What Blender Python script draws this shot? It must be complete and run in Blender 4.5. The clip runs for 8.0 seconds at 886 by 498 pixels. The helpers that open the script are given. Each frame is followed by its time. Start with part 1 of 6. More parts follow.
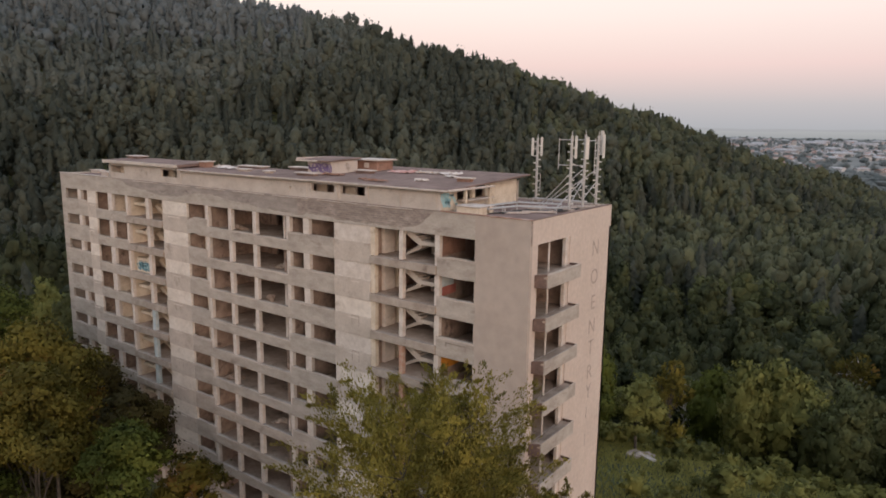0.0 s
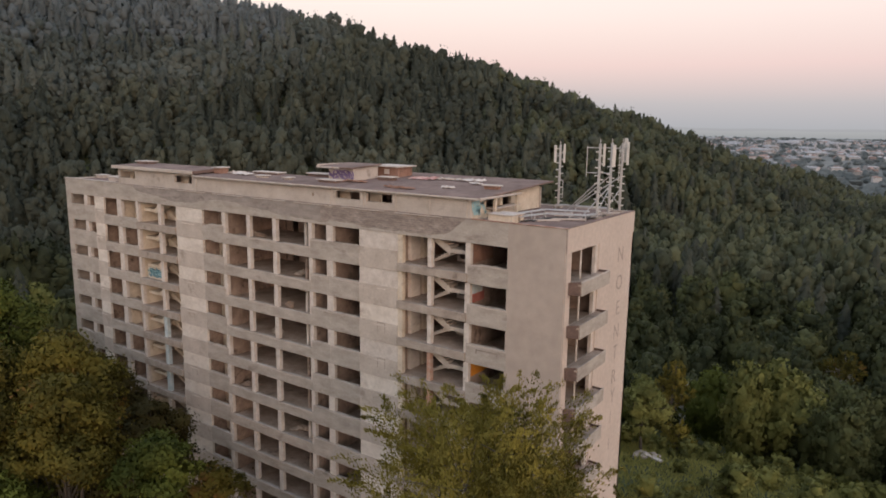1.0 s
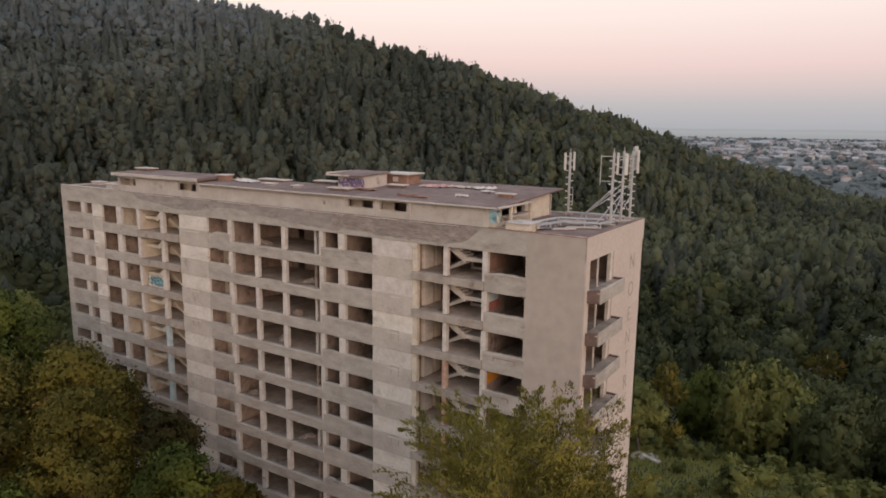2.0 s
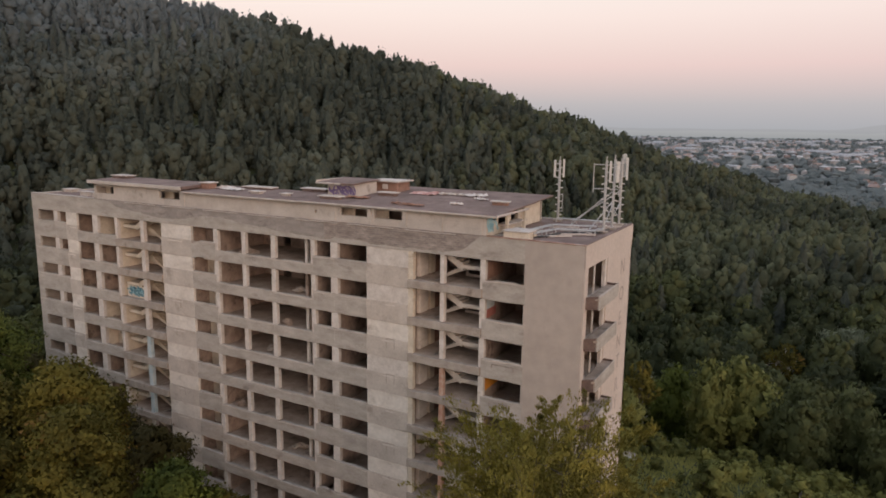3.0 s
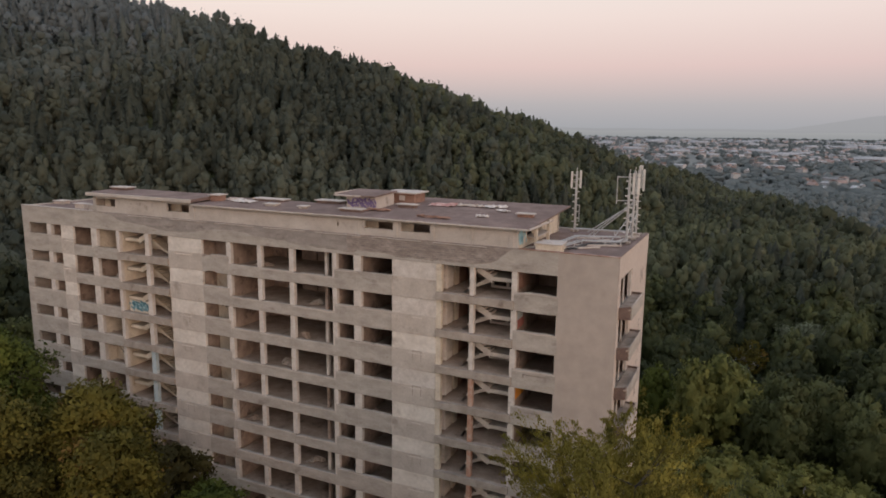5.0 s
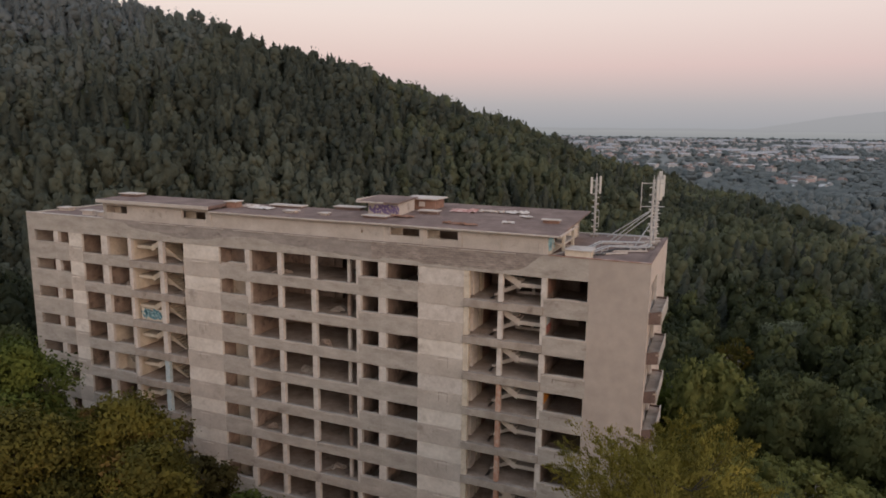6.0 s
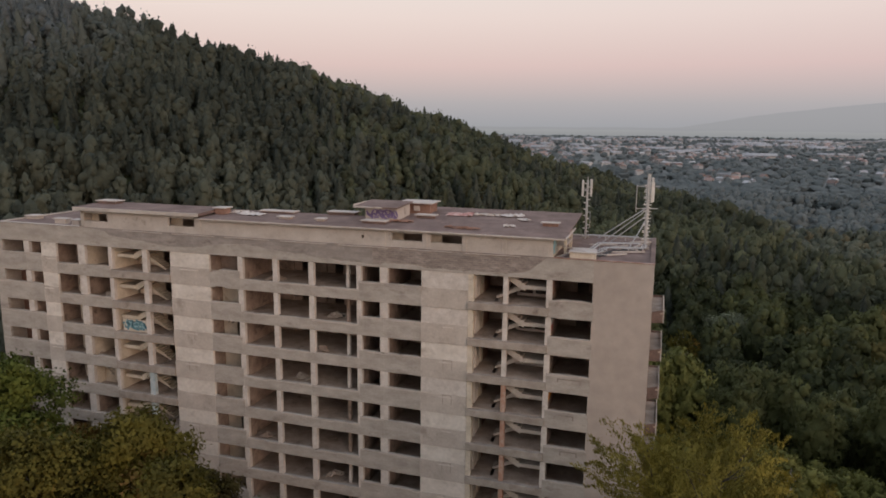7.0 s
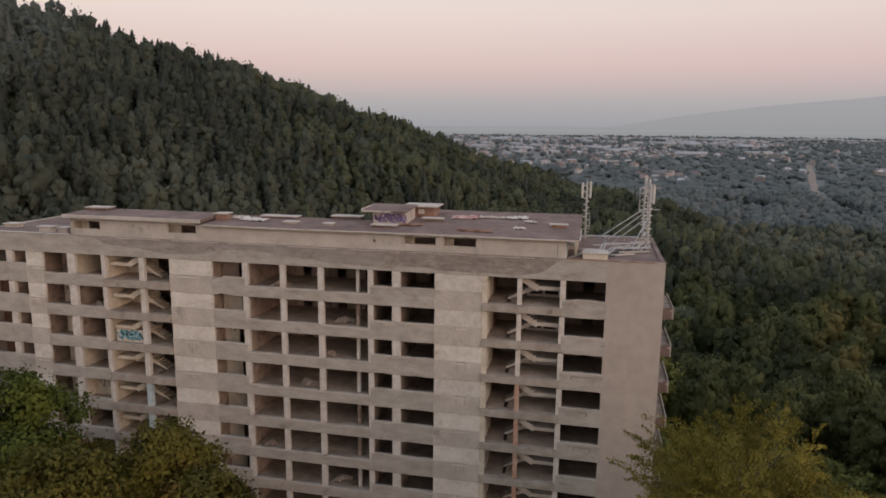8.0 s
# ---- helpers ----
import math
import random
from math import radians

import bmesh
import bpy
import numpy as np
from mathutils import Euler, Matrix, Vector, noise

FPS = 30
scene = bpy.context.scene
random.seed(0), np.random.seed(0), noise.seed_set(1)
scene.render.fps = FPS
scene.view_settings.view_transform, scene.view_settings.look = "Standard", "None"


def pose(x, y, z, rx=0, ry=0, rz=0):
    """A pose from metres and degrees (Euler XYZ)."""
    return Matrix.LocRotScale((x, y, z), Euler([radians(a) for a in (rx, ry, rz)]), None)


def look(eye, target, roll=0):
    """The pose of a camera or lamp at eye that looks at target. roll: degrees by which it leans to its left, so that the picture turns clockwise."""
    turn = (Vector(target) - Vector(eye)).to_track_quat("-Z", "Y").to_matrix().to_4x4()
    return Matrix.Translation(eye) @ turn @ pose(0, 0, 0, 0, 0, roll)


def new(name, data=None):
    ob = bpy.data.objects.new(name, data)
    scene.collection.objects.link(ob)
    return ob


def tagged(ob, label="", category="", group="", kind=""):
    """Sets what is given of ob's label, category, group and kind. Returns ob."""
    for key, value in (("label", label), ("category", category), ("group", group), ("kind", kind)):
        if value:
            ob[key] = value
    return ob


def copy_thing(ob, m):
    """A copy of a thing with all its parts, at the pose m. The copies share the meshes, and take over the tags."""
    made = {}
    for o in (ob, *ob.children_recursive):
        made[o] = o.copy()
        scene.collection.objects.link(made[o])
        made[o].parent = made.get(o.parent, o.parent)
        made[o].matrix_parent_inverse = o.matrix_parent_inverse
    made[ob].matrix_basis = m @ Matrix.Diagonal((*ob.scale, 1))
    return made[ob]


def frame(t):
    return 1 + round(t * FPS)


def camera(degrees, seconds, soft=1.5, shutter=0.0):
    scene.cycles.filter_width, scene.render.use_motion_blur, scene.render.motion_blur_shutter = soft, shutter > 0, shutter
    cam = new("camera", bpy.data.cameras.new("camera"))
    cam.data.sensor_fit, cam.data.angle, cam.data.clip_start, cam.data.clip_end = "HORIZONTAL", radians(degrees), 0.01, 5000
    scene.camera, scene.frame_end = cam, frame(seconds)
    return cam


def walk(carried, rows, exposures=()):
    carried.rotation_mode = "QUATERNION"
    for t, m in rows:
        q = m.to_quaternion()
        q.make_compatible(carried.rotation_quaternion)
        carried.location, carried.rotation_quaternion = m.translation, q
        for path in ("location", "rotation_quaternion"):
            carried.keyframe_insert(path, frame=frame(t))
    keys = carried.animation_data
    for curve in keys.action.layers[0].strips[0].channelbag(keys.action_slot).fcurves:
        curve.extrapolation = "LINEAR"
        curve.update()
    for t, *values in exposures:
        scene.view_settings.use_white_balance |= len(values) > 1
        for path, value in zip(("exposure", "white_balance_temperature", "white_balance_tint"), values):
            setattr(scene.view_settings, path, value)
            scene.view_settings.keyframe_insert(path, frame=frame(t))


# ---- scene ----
cam = camera(65.6, 8.0, soft=1.75)
METRES, ROOF = 32.3, 35.0
ROWS = [
    (0.0, 0.0, 0.0, 0.0, 0.09, -9.89, -0.53),
    (0.5, -0.0598, -0.0007, 0.0093, -0.02, -9.92, -0.55),
    (1.0, -0.1186, -0.0011, 0.019, -1.65, -9.93, -0.56),
    (1.5, -0.1646, -0.0008, 0.0285, -1.94, -9.91, -0.55),
    (1.7, -0.1833, -0.0006, 0.0325, -2.37, -9.90, -0.54),
    (2.8, -0.2883, 0.0024, 0.0559, -6.93, -9.89, -0.50),
    (3.0, -0.3068, 0.0034, 0.0599, -7.2, -9.89, -0.49),
    (3.5, -0.3521, 0.0067, 0.0696, -9.86, -9.88, -0.47),
    (4.0, -0.3921, 0.0108, 0.0774, -10.65, -9.88, -0.48),
    (4.5, -0.4402, 0.0161, 0.084, -11.21, -9.88, -0.46),
    (4.7, -0.4614, 0.0192, 0.087, -10.92, -9.88, -0.45),
    (5.8, -0.5985, 0.0451, 0.1064, -13.25, -9.88, -0.42),
    (6.0, -0.627, 0.0506, 0.1096, -13.49, -9.89, -0.41),
    (6.5, -0.703, 0.0652, 0.1171, -16.26, -9.91, -0.37),
    (7.0, -0.7931, 0.0858, 0.1239, -18.83, -9.93, -0.32),
    (7.5, -0.8844, 0.1099, 0.13, -20.57, -9.93, -0.26),
    (8.0, -0.9743, 0.1372, 0.1361, -23.86, -9.96, -0.25),
]
BASE = pose(0, 0, ROOF, 0, -0.29, 0) @ pose(22.2, -40.3, 6.1, 0, 0, 36.2)
walk(cam, [(t, BASE @ pose(METRES * x, METRES * y, METRES * z, 90 + pitch, roll, yaw)) for t, x, y, z, yaw, pitch, roll in ROWS],
     [(0.0, 0.22), (8.0, -0.13)])

# ---- dusk sky and the last low sun ----
SUN_DIR = Vector((0.80, -0.58, 0.26)).normalized()
world = bpy.data.worlds.new("dusk")
scene.world = world
world.use_nodes = True
wn, wl = world.node_tree.nodes, world.node_tree.links
wn.clear()
sky = wn.new("ShaderNodeTexSky")
sky.sky_type, sky.sun_disc = "NISHITA", False
sky.sun_elevation = radians(4)
sky.sun_rotation = math.atan2(SUN_DIR.x, SUN_DIR.y)
sky.air_density, sky.dust_density, sky.ozone_density = 1.5, 3.0, 1.5
coord = wn.new("ShaderNodeTexCoord")
split = wn.new("ShaderNodeSeparateXYZ")
ramp = wn.new("ShaderNodeValToRGB")
wl.new(coord.outputs["Generated"], split.inputs[0])
wl.new(split.outputs["Z"], ramp.inputs[0])
ramp.color_ramp.elements[0].position, ramp.color_ramp.elements[0].color = 0.0, (0.335, 0.342, 0.365, 1)
ramp.color_ramp.elements[1].position, ramp.color_ramp.elements[1].color = 1.0, (0.44, 0.52, 0.68, 1)
for place, colour in ((0.035, (0.405, 0.392, 0.412, 1)), (0.085, (0.618, 0.470, 0.480, 1)), (0.15, (0.715, 0.585, 0.575, 1)), (0.24, (0.74, 0.68, 0.655, 1)), (0.5, (0.60, 0.61, 0.67, 1))):
    ramp.color_ramp.elements.new(place).color = colour
low = wn.new("ShaderNodeBackground")
high = wn.new("ShaderNodeBackground")
both = wn.new("ShaderNodeAddShader")
out = wn.new("ShaderNodeOutputWorld")
low.inputs[1].default_value, high.inputs[1].default_value = 1.12, 0.06
wl.new(ramp.outputs[0], low.inputs[0])
wl.new(sky.outputs[0], high.inputs[0])
wl.new(low.outputs[0], both.inputs[0])
wl.new(high.outputs[0], both.inputs[1])
wl.new(both.outputs[0], out.inputs[0])
sun = new("sun", bpy.data.lights.new("sun", "SUN"))
sun.data.energy, sun.data.angle, sun.data.color = 0.9, radians(30), (1.0, 0.78, 0.67)
sun.matrix_world = look(SUN_DIR * 300, (0, 0, 0))


# ---- materials ----
def surface(name, tones, size=1.5, rough=0.9, fine=14.0, bump=0.25, streak=0.0, metal=0.0, vary=0.0, stain=None, stain_size=0.35, stain_from=0.55, depth=0.02, courses=0.0):
    """A node material: two or more tones mixed by noise at two scales, with stains and fine relief, in world metres."""
    m = bpy.data.materials.new(name)
    m.use_nodes = True
    n, l = m.node_tree.nodes, m.node_tree.links
    bsdf = n["Principled BSDF"]
    geo = n.new("ShaderNodeNewGeometry")
    mapping = n.new("ShaderNodeMapping")
    mapping.inputs["Scale"].default_value = (1, 1, 1 - 0.85 * streak)
    l.new(geo.outputs["Position"], mapping.inputs[0])
    big = n.new("ShaderNodeTexNoise")
    big.inputs["Scale"].default_value, big.inputs["Detail"].default_value, big.inputs["Roughness"].default_value = 1 / size, 8, 0.62
    l.new(mapping.outputs[0], big.inputs["Vector"])
    spread = n.new("ShaderNodeValToRGB")
    r = spread.color_ramp
    r.elements[0].position, r.elements[1].position = 0.32, 0.68
    r.elements[0].color, r.elements[1].color = (*tones[0], 1), (*tones[-1], 1)
    for i, tone in enumerate(tones[1:-1]):
        r.elements.new(0.32 + 0.36 * (i + 1) / (len(tones) - 1)).color = (*tone, 1)
    l.new(big.outputs["Fac"], spread.inputs[0])
    colour = spread.outputs[0]
    grain = n.new("ShaderNodeTexNoise")
    grain.inputs["Scale"].default_value, grain.inputs["Detail"].default_value = fine, 6
    l.new(geo.outputs["Position"], grain.inputs["Vector"])
    if stain:
        st = n.new("ShaderNodeTexNoise")
        st.inputs["Scale"].default_value, st.inputs["Detail"].default_value, st.inputs["Roughness"].default_value = stain_size, 9, 0.7
        l.new(mapping.outputs[0], st.inputs["Vector"])
        cut = n.new("ShaderNodeMapRange")
        cut.inputs[1].default_value, cut.inputs[2].default_value = stain_from, stain_from + 0.12
        l.new(st.outputs["Fac"], cut.inputs[0])
        mix = n.new("ShaderNodeMix")
        mix.data_type = "RGBA"
        l.new(cut.outputs[0], mix.inputs[0])
        l.new(colour, mix.inputs[6])
        mix.inputs[7].default_value = (*stain, 1)
        colour = mix.outputs[2]
    soft = n.new("ShaderNodeHueSaturation")
    value = n.new("ShaderNodeMapRange")
    value.inputs[1].default_value, value.inputs[2].default_value, value.inputs[3].default_value, value.inputs[4].default_value = 0.25, 0.75, 0.91, 1.09
    l.new(grain.outputs["Fac"], value.inputs[0])
    l.new(value.outputs[0], soft.inputs["Value"])
    l.new(colour, soft.inputs["Color"])
    colour = soft.outputs[0]
    if courses:
        flat = n.new("ShaderNodeMapping")
        flat.inputs["Rotation"].default_value = (radians(90), 0, 0)
        l.new(geo.outputs["Position"], flat.inputs[0])
        brick = n.new("ShaderNodeTexBrick")
        brick.inputs["Scale"].default_value = 1.0
        brick.inputs["Brick Width"].default_value, brick.inputs["Row Height"].default_value, brick.inputs["Mortar Size"].default_value = 0.42, 0.17, 0.03
        brick.inputs["Color1"].default_value, brick.inputs["Color2"].default_value, brick.inputs["Mortar"].default_value = (0.7, 0.7, 0.7, 1), (1.2, 1.16, 1.13, 1), (1.25, 1.2, 1.16, 1)
        l.new(flat.outputs[0], brick.inputs["Vector"])
        lay = n.new("ShaderNodeMix")
        lay.data_type, lay.blend_type = "RGBA", "MULTIPLY"
        lay.clamp_factor = False
        l.new(grain.outputs["Fac"], lay.inputs[0])
        l.new(colour, lay.inputs[6])
        l.new(brick.outputs["Color"], lay.inputs[7])
        colour = lay.outputs[2]
    if vary:
        info = n.new("ShaderNodeObjectInfo")
        each = n.new("ShaderNodeHueSaturation")
        span = n.new("ShaderNodeMapRange")
        span.inputs[3].default_value, span.inputs[4].default_value = 1 - vary, 1 + vary
        l.new(info.outputs["Random"], span.inputs[0])
        l.new(span.outputs[0], each.inputs["Value"])
        l.new(colour, each.inputs["Color"])
        colour = each.outputs[0]
    l.new(colour, bsdf.inputs["Base Color"])
    bsdf.inputs["Roughness"].default_value, bsdf.inputs["Metallic"].default_value = rough, metal
    b = n.new("ShaderNodeBump")
    b.inputs["Strength"].default_value, b.inputs["Distance"].default_value = bump, depth
    l.new(grain.outputs["Fac"], b.inputs["Height"])
    l.new(b.outputs[0], bsdf.inputs["Normal"])
    return m


def foliage(name, dark, light, autumn=None, share=0.0, patch=9.0, leafy=0.3):
    """Leaves: tints by tree (the tint attribute), by patch and by leaf."""
    m = bpy.data.materials.new(name)
    m.use_nodes = True
    n, l = m.node_tree.nodes, m.node_tree.links
    bsdf = n["Principled BSDF"]
    att = n.new("ShaderNodeAttribute")
    att.attribute_name = "tint"
    geo = n.new("ShaderNodeNewGeometry")
    noise_node = n.new("ShaderNodeTexNoise")
    noise_node.inputs["Scale"].default_value, noise_node.inputs["Detail"].default_value = 1 / patch, 5
    l.new(geo.outputs["Position"], noise_node.inputs["Vector"])
    a = n.new("ShaderNodeMath")
    a.operation = "MULTIPLY_ADD"
    a.inputs[1].default_value, a.inputs[2].default_value = 0.58, -0.06
    l.new(att.outputs["Fac"], a.inputs[0])
    b = n.new("ShaderNodeMath")
    b.operation = "MULTIPLY_ADD"
    b.inputs[1].default_value = 0.35
    l.new(noise_node.outputs["Fac"], b.inputs[0])
    l.new(a.outputs[0], b.inputs[2])
    c = n.new("ShaderNodeMath")
    c.operation = "MULTIPLY_ADD"
    c.inputs[1].default_value = leafy
    l.new(geo.outputs["Random Per Island"], c.inputs[0])
    l.new(b.outputs[0], c.inputs[2])
    info = n.new("ShaderNodeObjectInfo")
    d = n.new("ShaderNodeMath")
    d.operation = "MULTIPLY_ADD"
    d.inputs[1].default_value, d.inputs[2].default_value = 0.24, -0.1
    l.new(info.outputs["Random"], d.inputs[0])
    tone = n.new("ShaderNodeMath")
    tone.operation = "MULTIPLY_ADD"
    tone.inputs[1].default_value = 0.8
    l.new(c.outputs[0], tone.inputs[2])
    lift = n.new("ShaderNodeMath")
    lift.operation = "ADD"
    lift.inputs[1].default_value = -0.4
    c = lift
    l.new(tone.outputs[0], lift.inputs[0])
    e = n.new("ShaderNodeMath")
    l.new(d.outputs[0], e.inputs[0])
    l.new(c.outputs[0], e.inputs[1])
    c = e
    tuft = n.new("ShaderNodeTexNoise")
    tuft.inputs["Scale"].default_value, tuft.inputs["Detail"].default_value, tuft.inputs["Roughness"].default_value = 0.55, 5, 0.65
    l.new(geo.outputs["Position"], tuft.inputs["Vector"])
    relief = n.new("ShaderNodeBump")
    relief.inputs["Strength"].default_value, relief.inputs["Distance"].default_value = 0.5, 0.8
    l.new(tuft.outputs["Fac"], relief.inputs["Height"])
    l.new(tuft.outputs["Fac"], tone.inputs[0])
    l.new(relief.outputs[0], bsdf.inputs["Normal"])
    ramp = n.new("ShaderNodeValToRGB")
    ramp.color_ramp.elements[0].position, ramp.color_ramp.elements[0].color = 0.15, (*dark, 1)
    ramp.color_ramp.elements[1].position, ramp.color_ramp.elements[1].color = 0.85, (*light, 1)
    l.new(c.outputs[0], ramp.inputs[0])
    colour = ramp.outputs[0]
    if autumn:
        cut = n.new("ShaderNodeMapRange")
        cut.inputs[1].default_value, cut.inputs[2].default_value = 1 - share - 0.08, 1 - share + 0.02
        l.new(att.outputs["Fac"], cut.inputs[0])
        mix = n.new("ShaderNodeMix")
        mix.data_type = "RGBA"
        l.new(cut.outputs[0], mix.inputs[0])
        l.new(colour, mix.inputs[6])
        mix.inputs[7].default_value = (*autumn, 1)
        colour = mix.outputs[2]
    l.new(colour, bsdf.inputs["Base Color"])
    bsdf.inputs["Roughness"].default_value = 0.7
    bsdf.inputs["Specular IOR Level"].default_value = 0.2
    lit = n.new("ShaderNodeBsdfTranslucent")
    blend = n.new("ShaderNodeMixShader")
    blend.inputs[0].default_value = 0.35
    l.new(colour, lit.inputs[0])
    l.new(bsdf.outputs[0], blend.inputs[1])
    l.new(lit.outputs[0], blend.inputs[2])
    l.new(blend.outputs[0], n["Material Output"].inputs[0])
    return m


CONCRETE = surface("concrete_render", [(0.325, 0.284, 0.242), (0.408, 0.362, 0.313), (0.480, 0.431, 0.377)], 1.9, 0.92, 6, 0.25, streak=-1.6, stain=(0.262, 0.220, 0.187), stain_size=0.36, stain_from=0.57)
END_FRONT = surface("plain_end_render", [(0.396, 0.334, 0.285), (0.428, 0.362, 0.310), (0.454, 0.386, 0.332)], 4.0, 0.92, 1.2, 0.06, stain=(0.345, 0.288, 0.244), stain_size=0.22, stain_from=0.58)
# End wall colour is raised and pinkened to hold some of the evening glow.
END_RENDER = surface("glow_toned_end_render", [(0.525, 0.435, 0.372), (0.565, 0.470, 0.402), (0.595, 0.50, 0.432)], 3.5, 0.92, 3, 0.12, stain=(0.46, 0.375, 0.322), stain_size=0.3, stain_from=0.62)
WORN_BAND = surface("bare_masonry", [(0.19, 0.158, 0.14), (0.27, 0.228, 0.20), (0.36, 0.308, 0.27)], 1.3, 0.96, 7, 0.7, streak=-2.6, stain=(0.43, 0.37, 0.32), stain_size=0.36, stain_from=0.57, depth=0.05, courses=0.5)
WHITEWASH = surface("old_whitewash", [(0.58, 0.515, 0.445), (0.67, 0.605, 0.53), (0.74, 0.675, 0.60)], 2.0, 0.9, 3, 0.15, streak=-0.8, stain=(0.48, 0.415, 0.35), stain_size=0.4, stain_from=0.56)
PIER_PAINT = surface("pale_pier_paint", [(0.50, 0.442, 0.387), (0.595, 0.534, 0.475), (0.67, 0.613, 0.555)], 0.8, 0.9, 8, 0.25, stain=(0.36, 0.297, 0.252), stain_size=0.9, stain_from=0.61)
CREAM = surface("cream_plaster", [(0.50, 0.425, 0.325), (0.61, 0.53, 0.42), (0.69, 0.615, 0.505)], 1.2, 0.9, 7, 0.25, stain=(0.38, 0.285, 0.20), stain_size=0.8, stain_from=0.58)
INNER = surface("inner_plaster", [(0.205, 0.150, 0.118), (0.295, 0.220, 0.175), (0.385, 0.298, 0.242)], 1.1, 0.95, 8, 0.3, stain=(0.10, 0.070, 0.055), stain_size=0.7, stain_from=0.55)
INNER_FLOOR = surface("dusty_floor", [(0.27, 0.205, 0.16), (0.36, 0.283, 0.225), (0.46, 0.375, 0.305)], 1.4, 0.95, 7, 0.4, stain=(0.19, 0.138, 0.105), stain_size=0.6, stain_from=0.56)
SLAB = surface("bare_concrete_slab", [(0.295, 0.245, 0.203), (0.37, 0.315, 0.265), (0.445, 0.385, 0.33)], 1.1, 0.95, 8, 0.35, stain=(0.20, 0.158, 0.128), stain_size=0.7, stain_from=0.57)
ROOFING = surface("tar_roofing", [(0.132, 0.088, 0.074), (0.186, 0.126, 0.106), (0.245, 0.175, 0.149)], 1.8, 0.95, 5, 0.5, stain=(0.28, 0.185, 0.15), stain_size=0.4, stain_from=0.58)
COPING = surface("pale_coping", [(0.45, 0.39, 0.34), (0.56, 0.50, 0.45)], 0.8, 0.9, 12, 0.3, stain=(0.30, 0.22, 0.18), stain_size=0.7, stain_from=0.58)
GROUND = surface("forest_floor", [(0.03, 0.035, 0.015), (0.05, 0.06, 0.02), (0.08, 0.085, 0.03)], 9, 1.0, 1.5, 0.5, stain=(0.09, 0.10, 0.035), stain_size=0.05, stain_from=0.56)
BARK = surface("bark", [(0.06, 0.05, 0.04), (0.12, 0.10, 0.08)], 0.4, 0.95, 20, 0.6)
BIRCH_BARK = surface("birch_bark", [(0.20, 0.18, 0.16), (0.50, 0.47, 0.43), (0.60, 0.57, 0.53)], 0.25, 0.9, 18, 0.3)
STEEL = surface("galvanised_steel", [(0.42, 0.41, 0.40), (0.55, 0.54, 0.52)], 0.5, 0.5, 25, 0.1, metal=0.6)
RUSTY = surface("rusty_edging", [(0.20, 0.10, 0.07), (0.32, 0.18, 0.13), (0.42, 0.32, 0.27)], 0.7, 0.85, 12, 0.3)
RUST_WALL = surface("rust_brown_plaster", [(0.20, 0.11, 0.08), (0.28, 0.16, 0.115), (0.33, 0.20, 0.15)], 0.9, 0.93, 9, 0.3, stain=(0.14, 0.09, 0.07), stain_size=0.8, stain_from=0.57)
# Brown render of the balconies, with their shade put into the colour.
BALCONY_SIDE = surface("shade_darkened_brown_render", [(0.10, 0.066, 0.055), (0.145, 0.097, 0.080), (0.19, 0.13, 0.106)], 0.8, 0.93, 9, 0.3)
STAIR = surface("pale_stair_concrete", [(0.44, 0.385, 0.33), (0.53, 0.47, 0.41), (0.60, 0.54, 0.47)], 0.9, 0.93, 8, 0.3, stain=(0.32, 0.26, 0.22), stain_size=0.9, stain_from=0.6)
PALE_RENDER = surface("pale_worn_render", [(0.43, 0.37, 0.315), (0.50, 0.438, 0.378), (0.57, 0.505, 0.44)], 1.8, 0.92, 5, 0.2, stain=(0.35, 0.293, 0.246), stain_size=0.45, stain_from=0.55)
BRICK_RED = surface("flaking_red_paint", [(0.40, 0.20, 0.14), (0.48, 0.28, 0.20), (0.54, 0.42, 0.34)], 0.5, 0.9, 12, 0.3)
PALE_BLUE = surface("pale_blue_paint", [(0.36, 0.45, 0.48), (0.48, 0.55, 0.56), (0.55, 0.58, 0.57)], 0.6, 0.9, 12, 0.3)
ATTIC_RENDER = surface("attic_render", [(0.425, 0.368, 0.318), (0.50, 0.440, 0.386), (0.56, 0.50, 0.443)], 1.8, 0.92, 9, 0.3, stain=(0.31, 0.26, 0.22), stain_size=0.6, stain_from=0.58)
WEATHERED = surface("weathered_grey_render", [(0.245, 0.212, 0.187), (0.305, 0.266, 0.236), (0.37, 0.325, 0.288)], 1.6, 0.95, 5, 0.5, streak=-2.4, stain=(0.165, 0.138, 0.12), stain_size=0.34, stain_from=0.58, depth=0.04)
FADED_PAINT = surface("faded_dark_paint", [(0.30, 0.245, 0.21), (0.46, 0.385, 0.335)], 0.35, 0.9, 14, 0.1)
DARK_PAINT = surface("black_spray_paint", [(0.03, 0.03, 0.035), (0.08, 0.075, 0.07)], 0.5, 0.7, 14, 0.1)
PURPLE = surface("purple_spray_paint", [(0.14, 0.09, 0.22), (0.24, 0.18, 0.33)], 0.4, 0.7, 14, 0.1)
TEAL = surface("teal_spray_paint", [(0.07, 0.18, 0.23), (0.12, 0.28, 0.32)], 0.4, 0.7, 14, 0.1)
CYAN = surface("pale_cyan_spray_paint", [(0.25, 0.50, 0.58), (0.42, 0.60, 0.62)], 0.4, 0.7, 14, 0.1)
ORANGE = surface("orange_paint", [(0.60, 0.22, 0.02), (0.70, 0.32, 0.04)], 0.5, 0.8, 12, 0.15)
RED_PAINT = surface("red_paint", [(0.30, 0.09, 0.07), (0.38, 0.15, 0.12)], 0.5, 0.8, 12, 0.15)
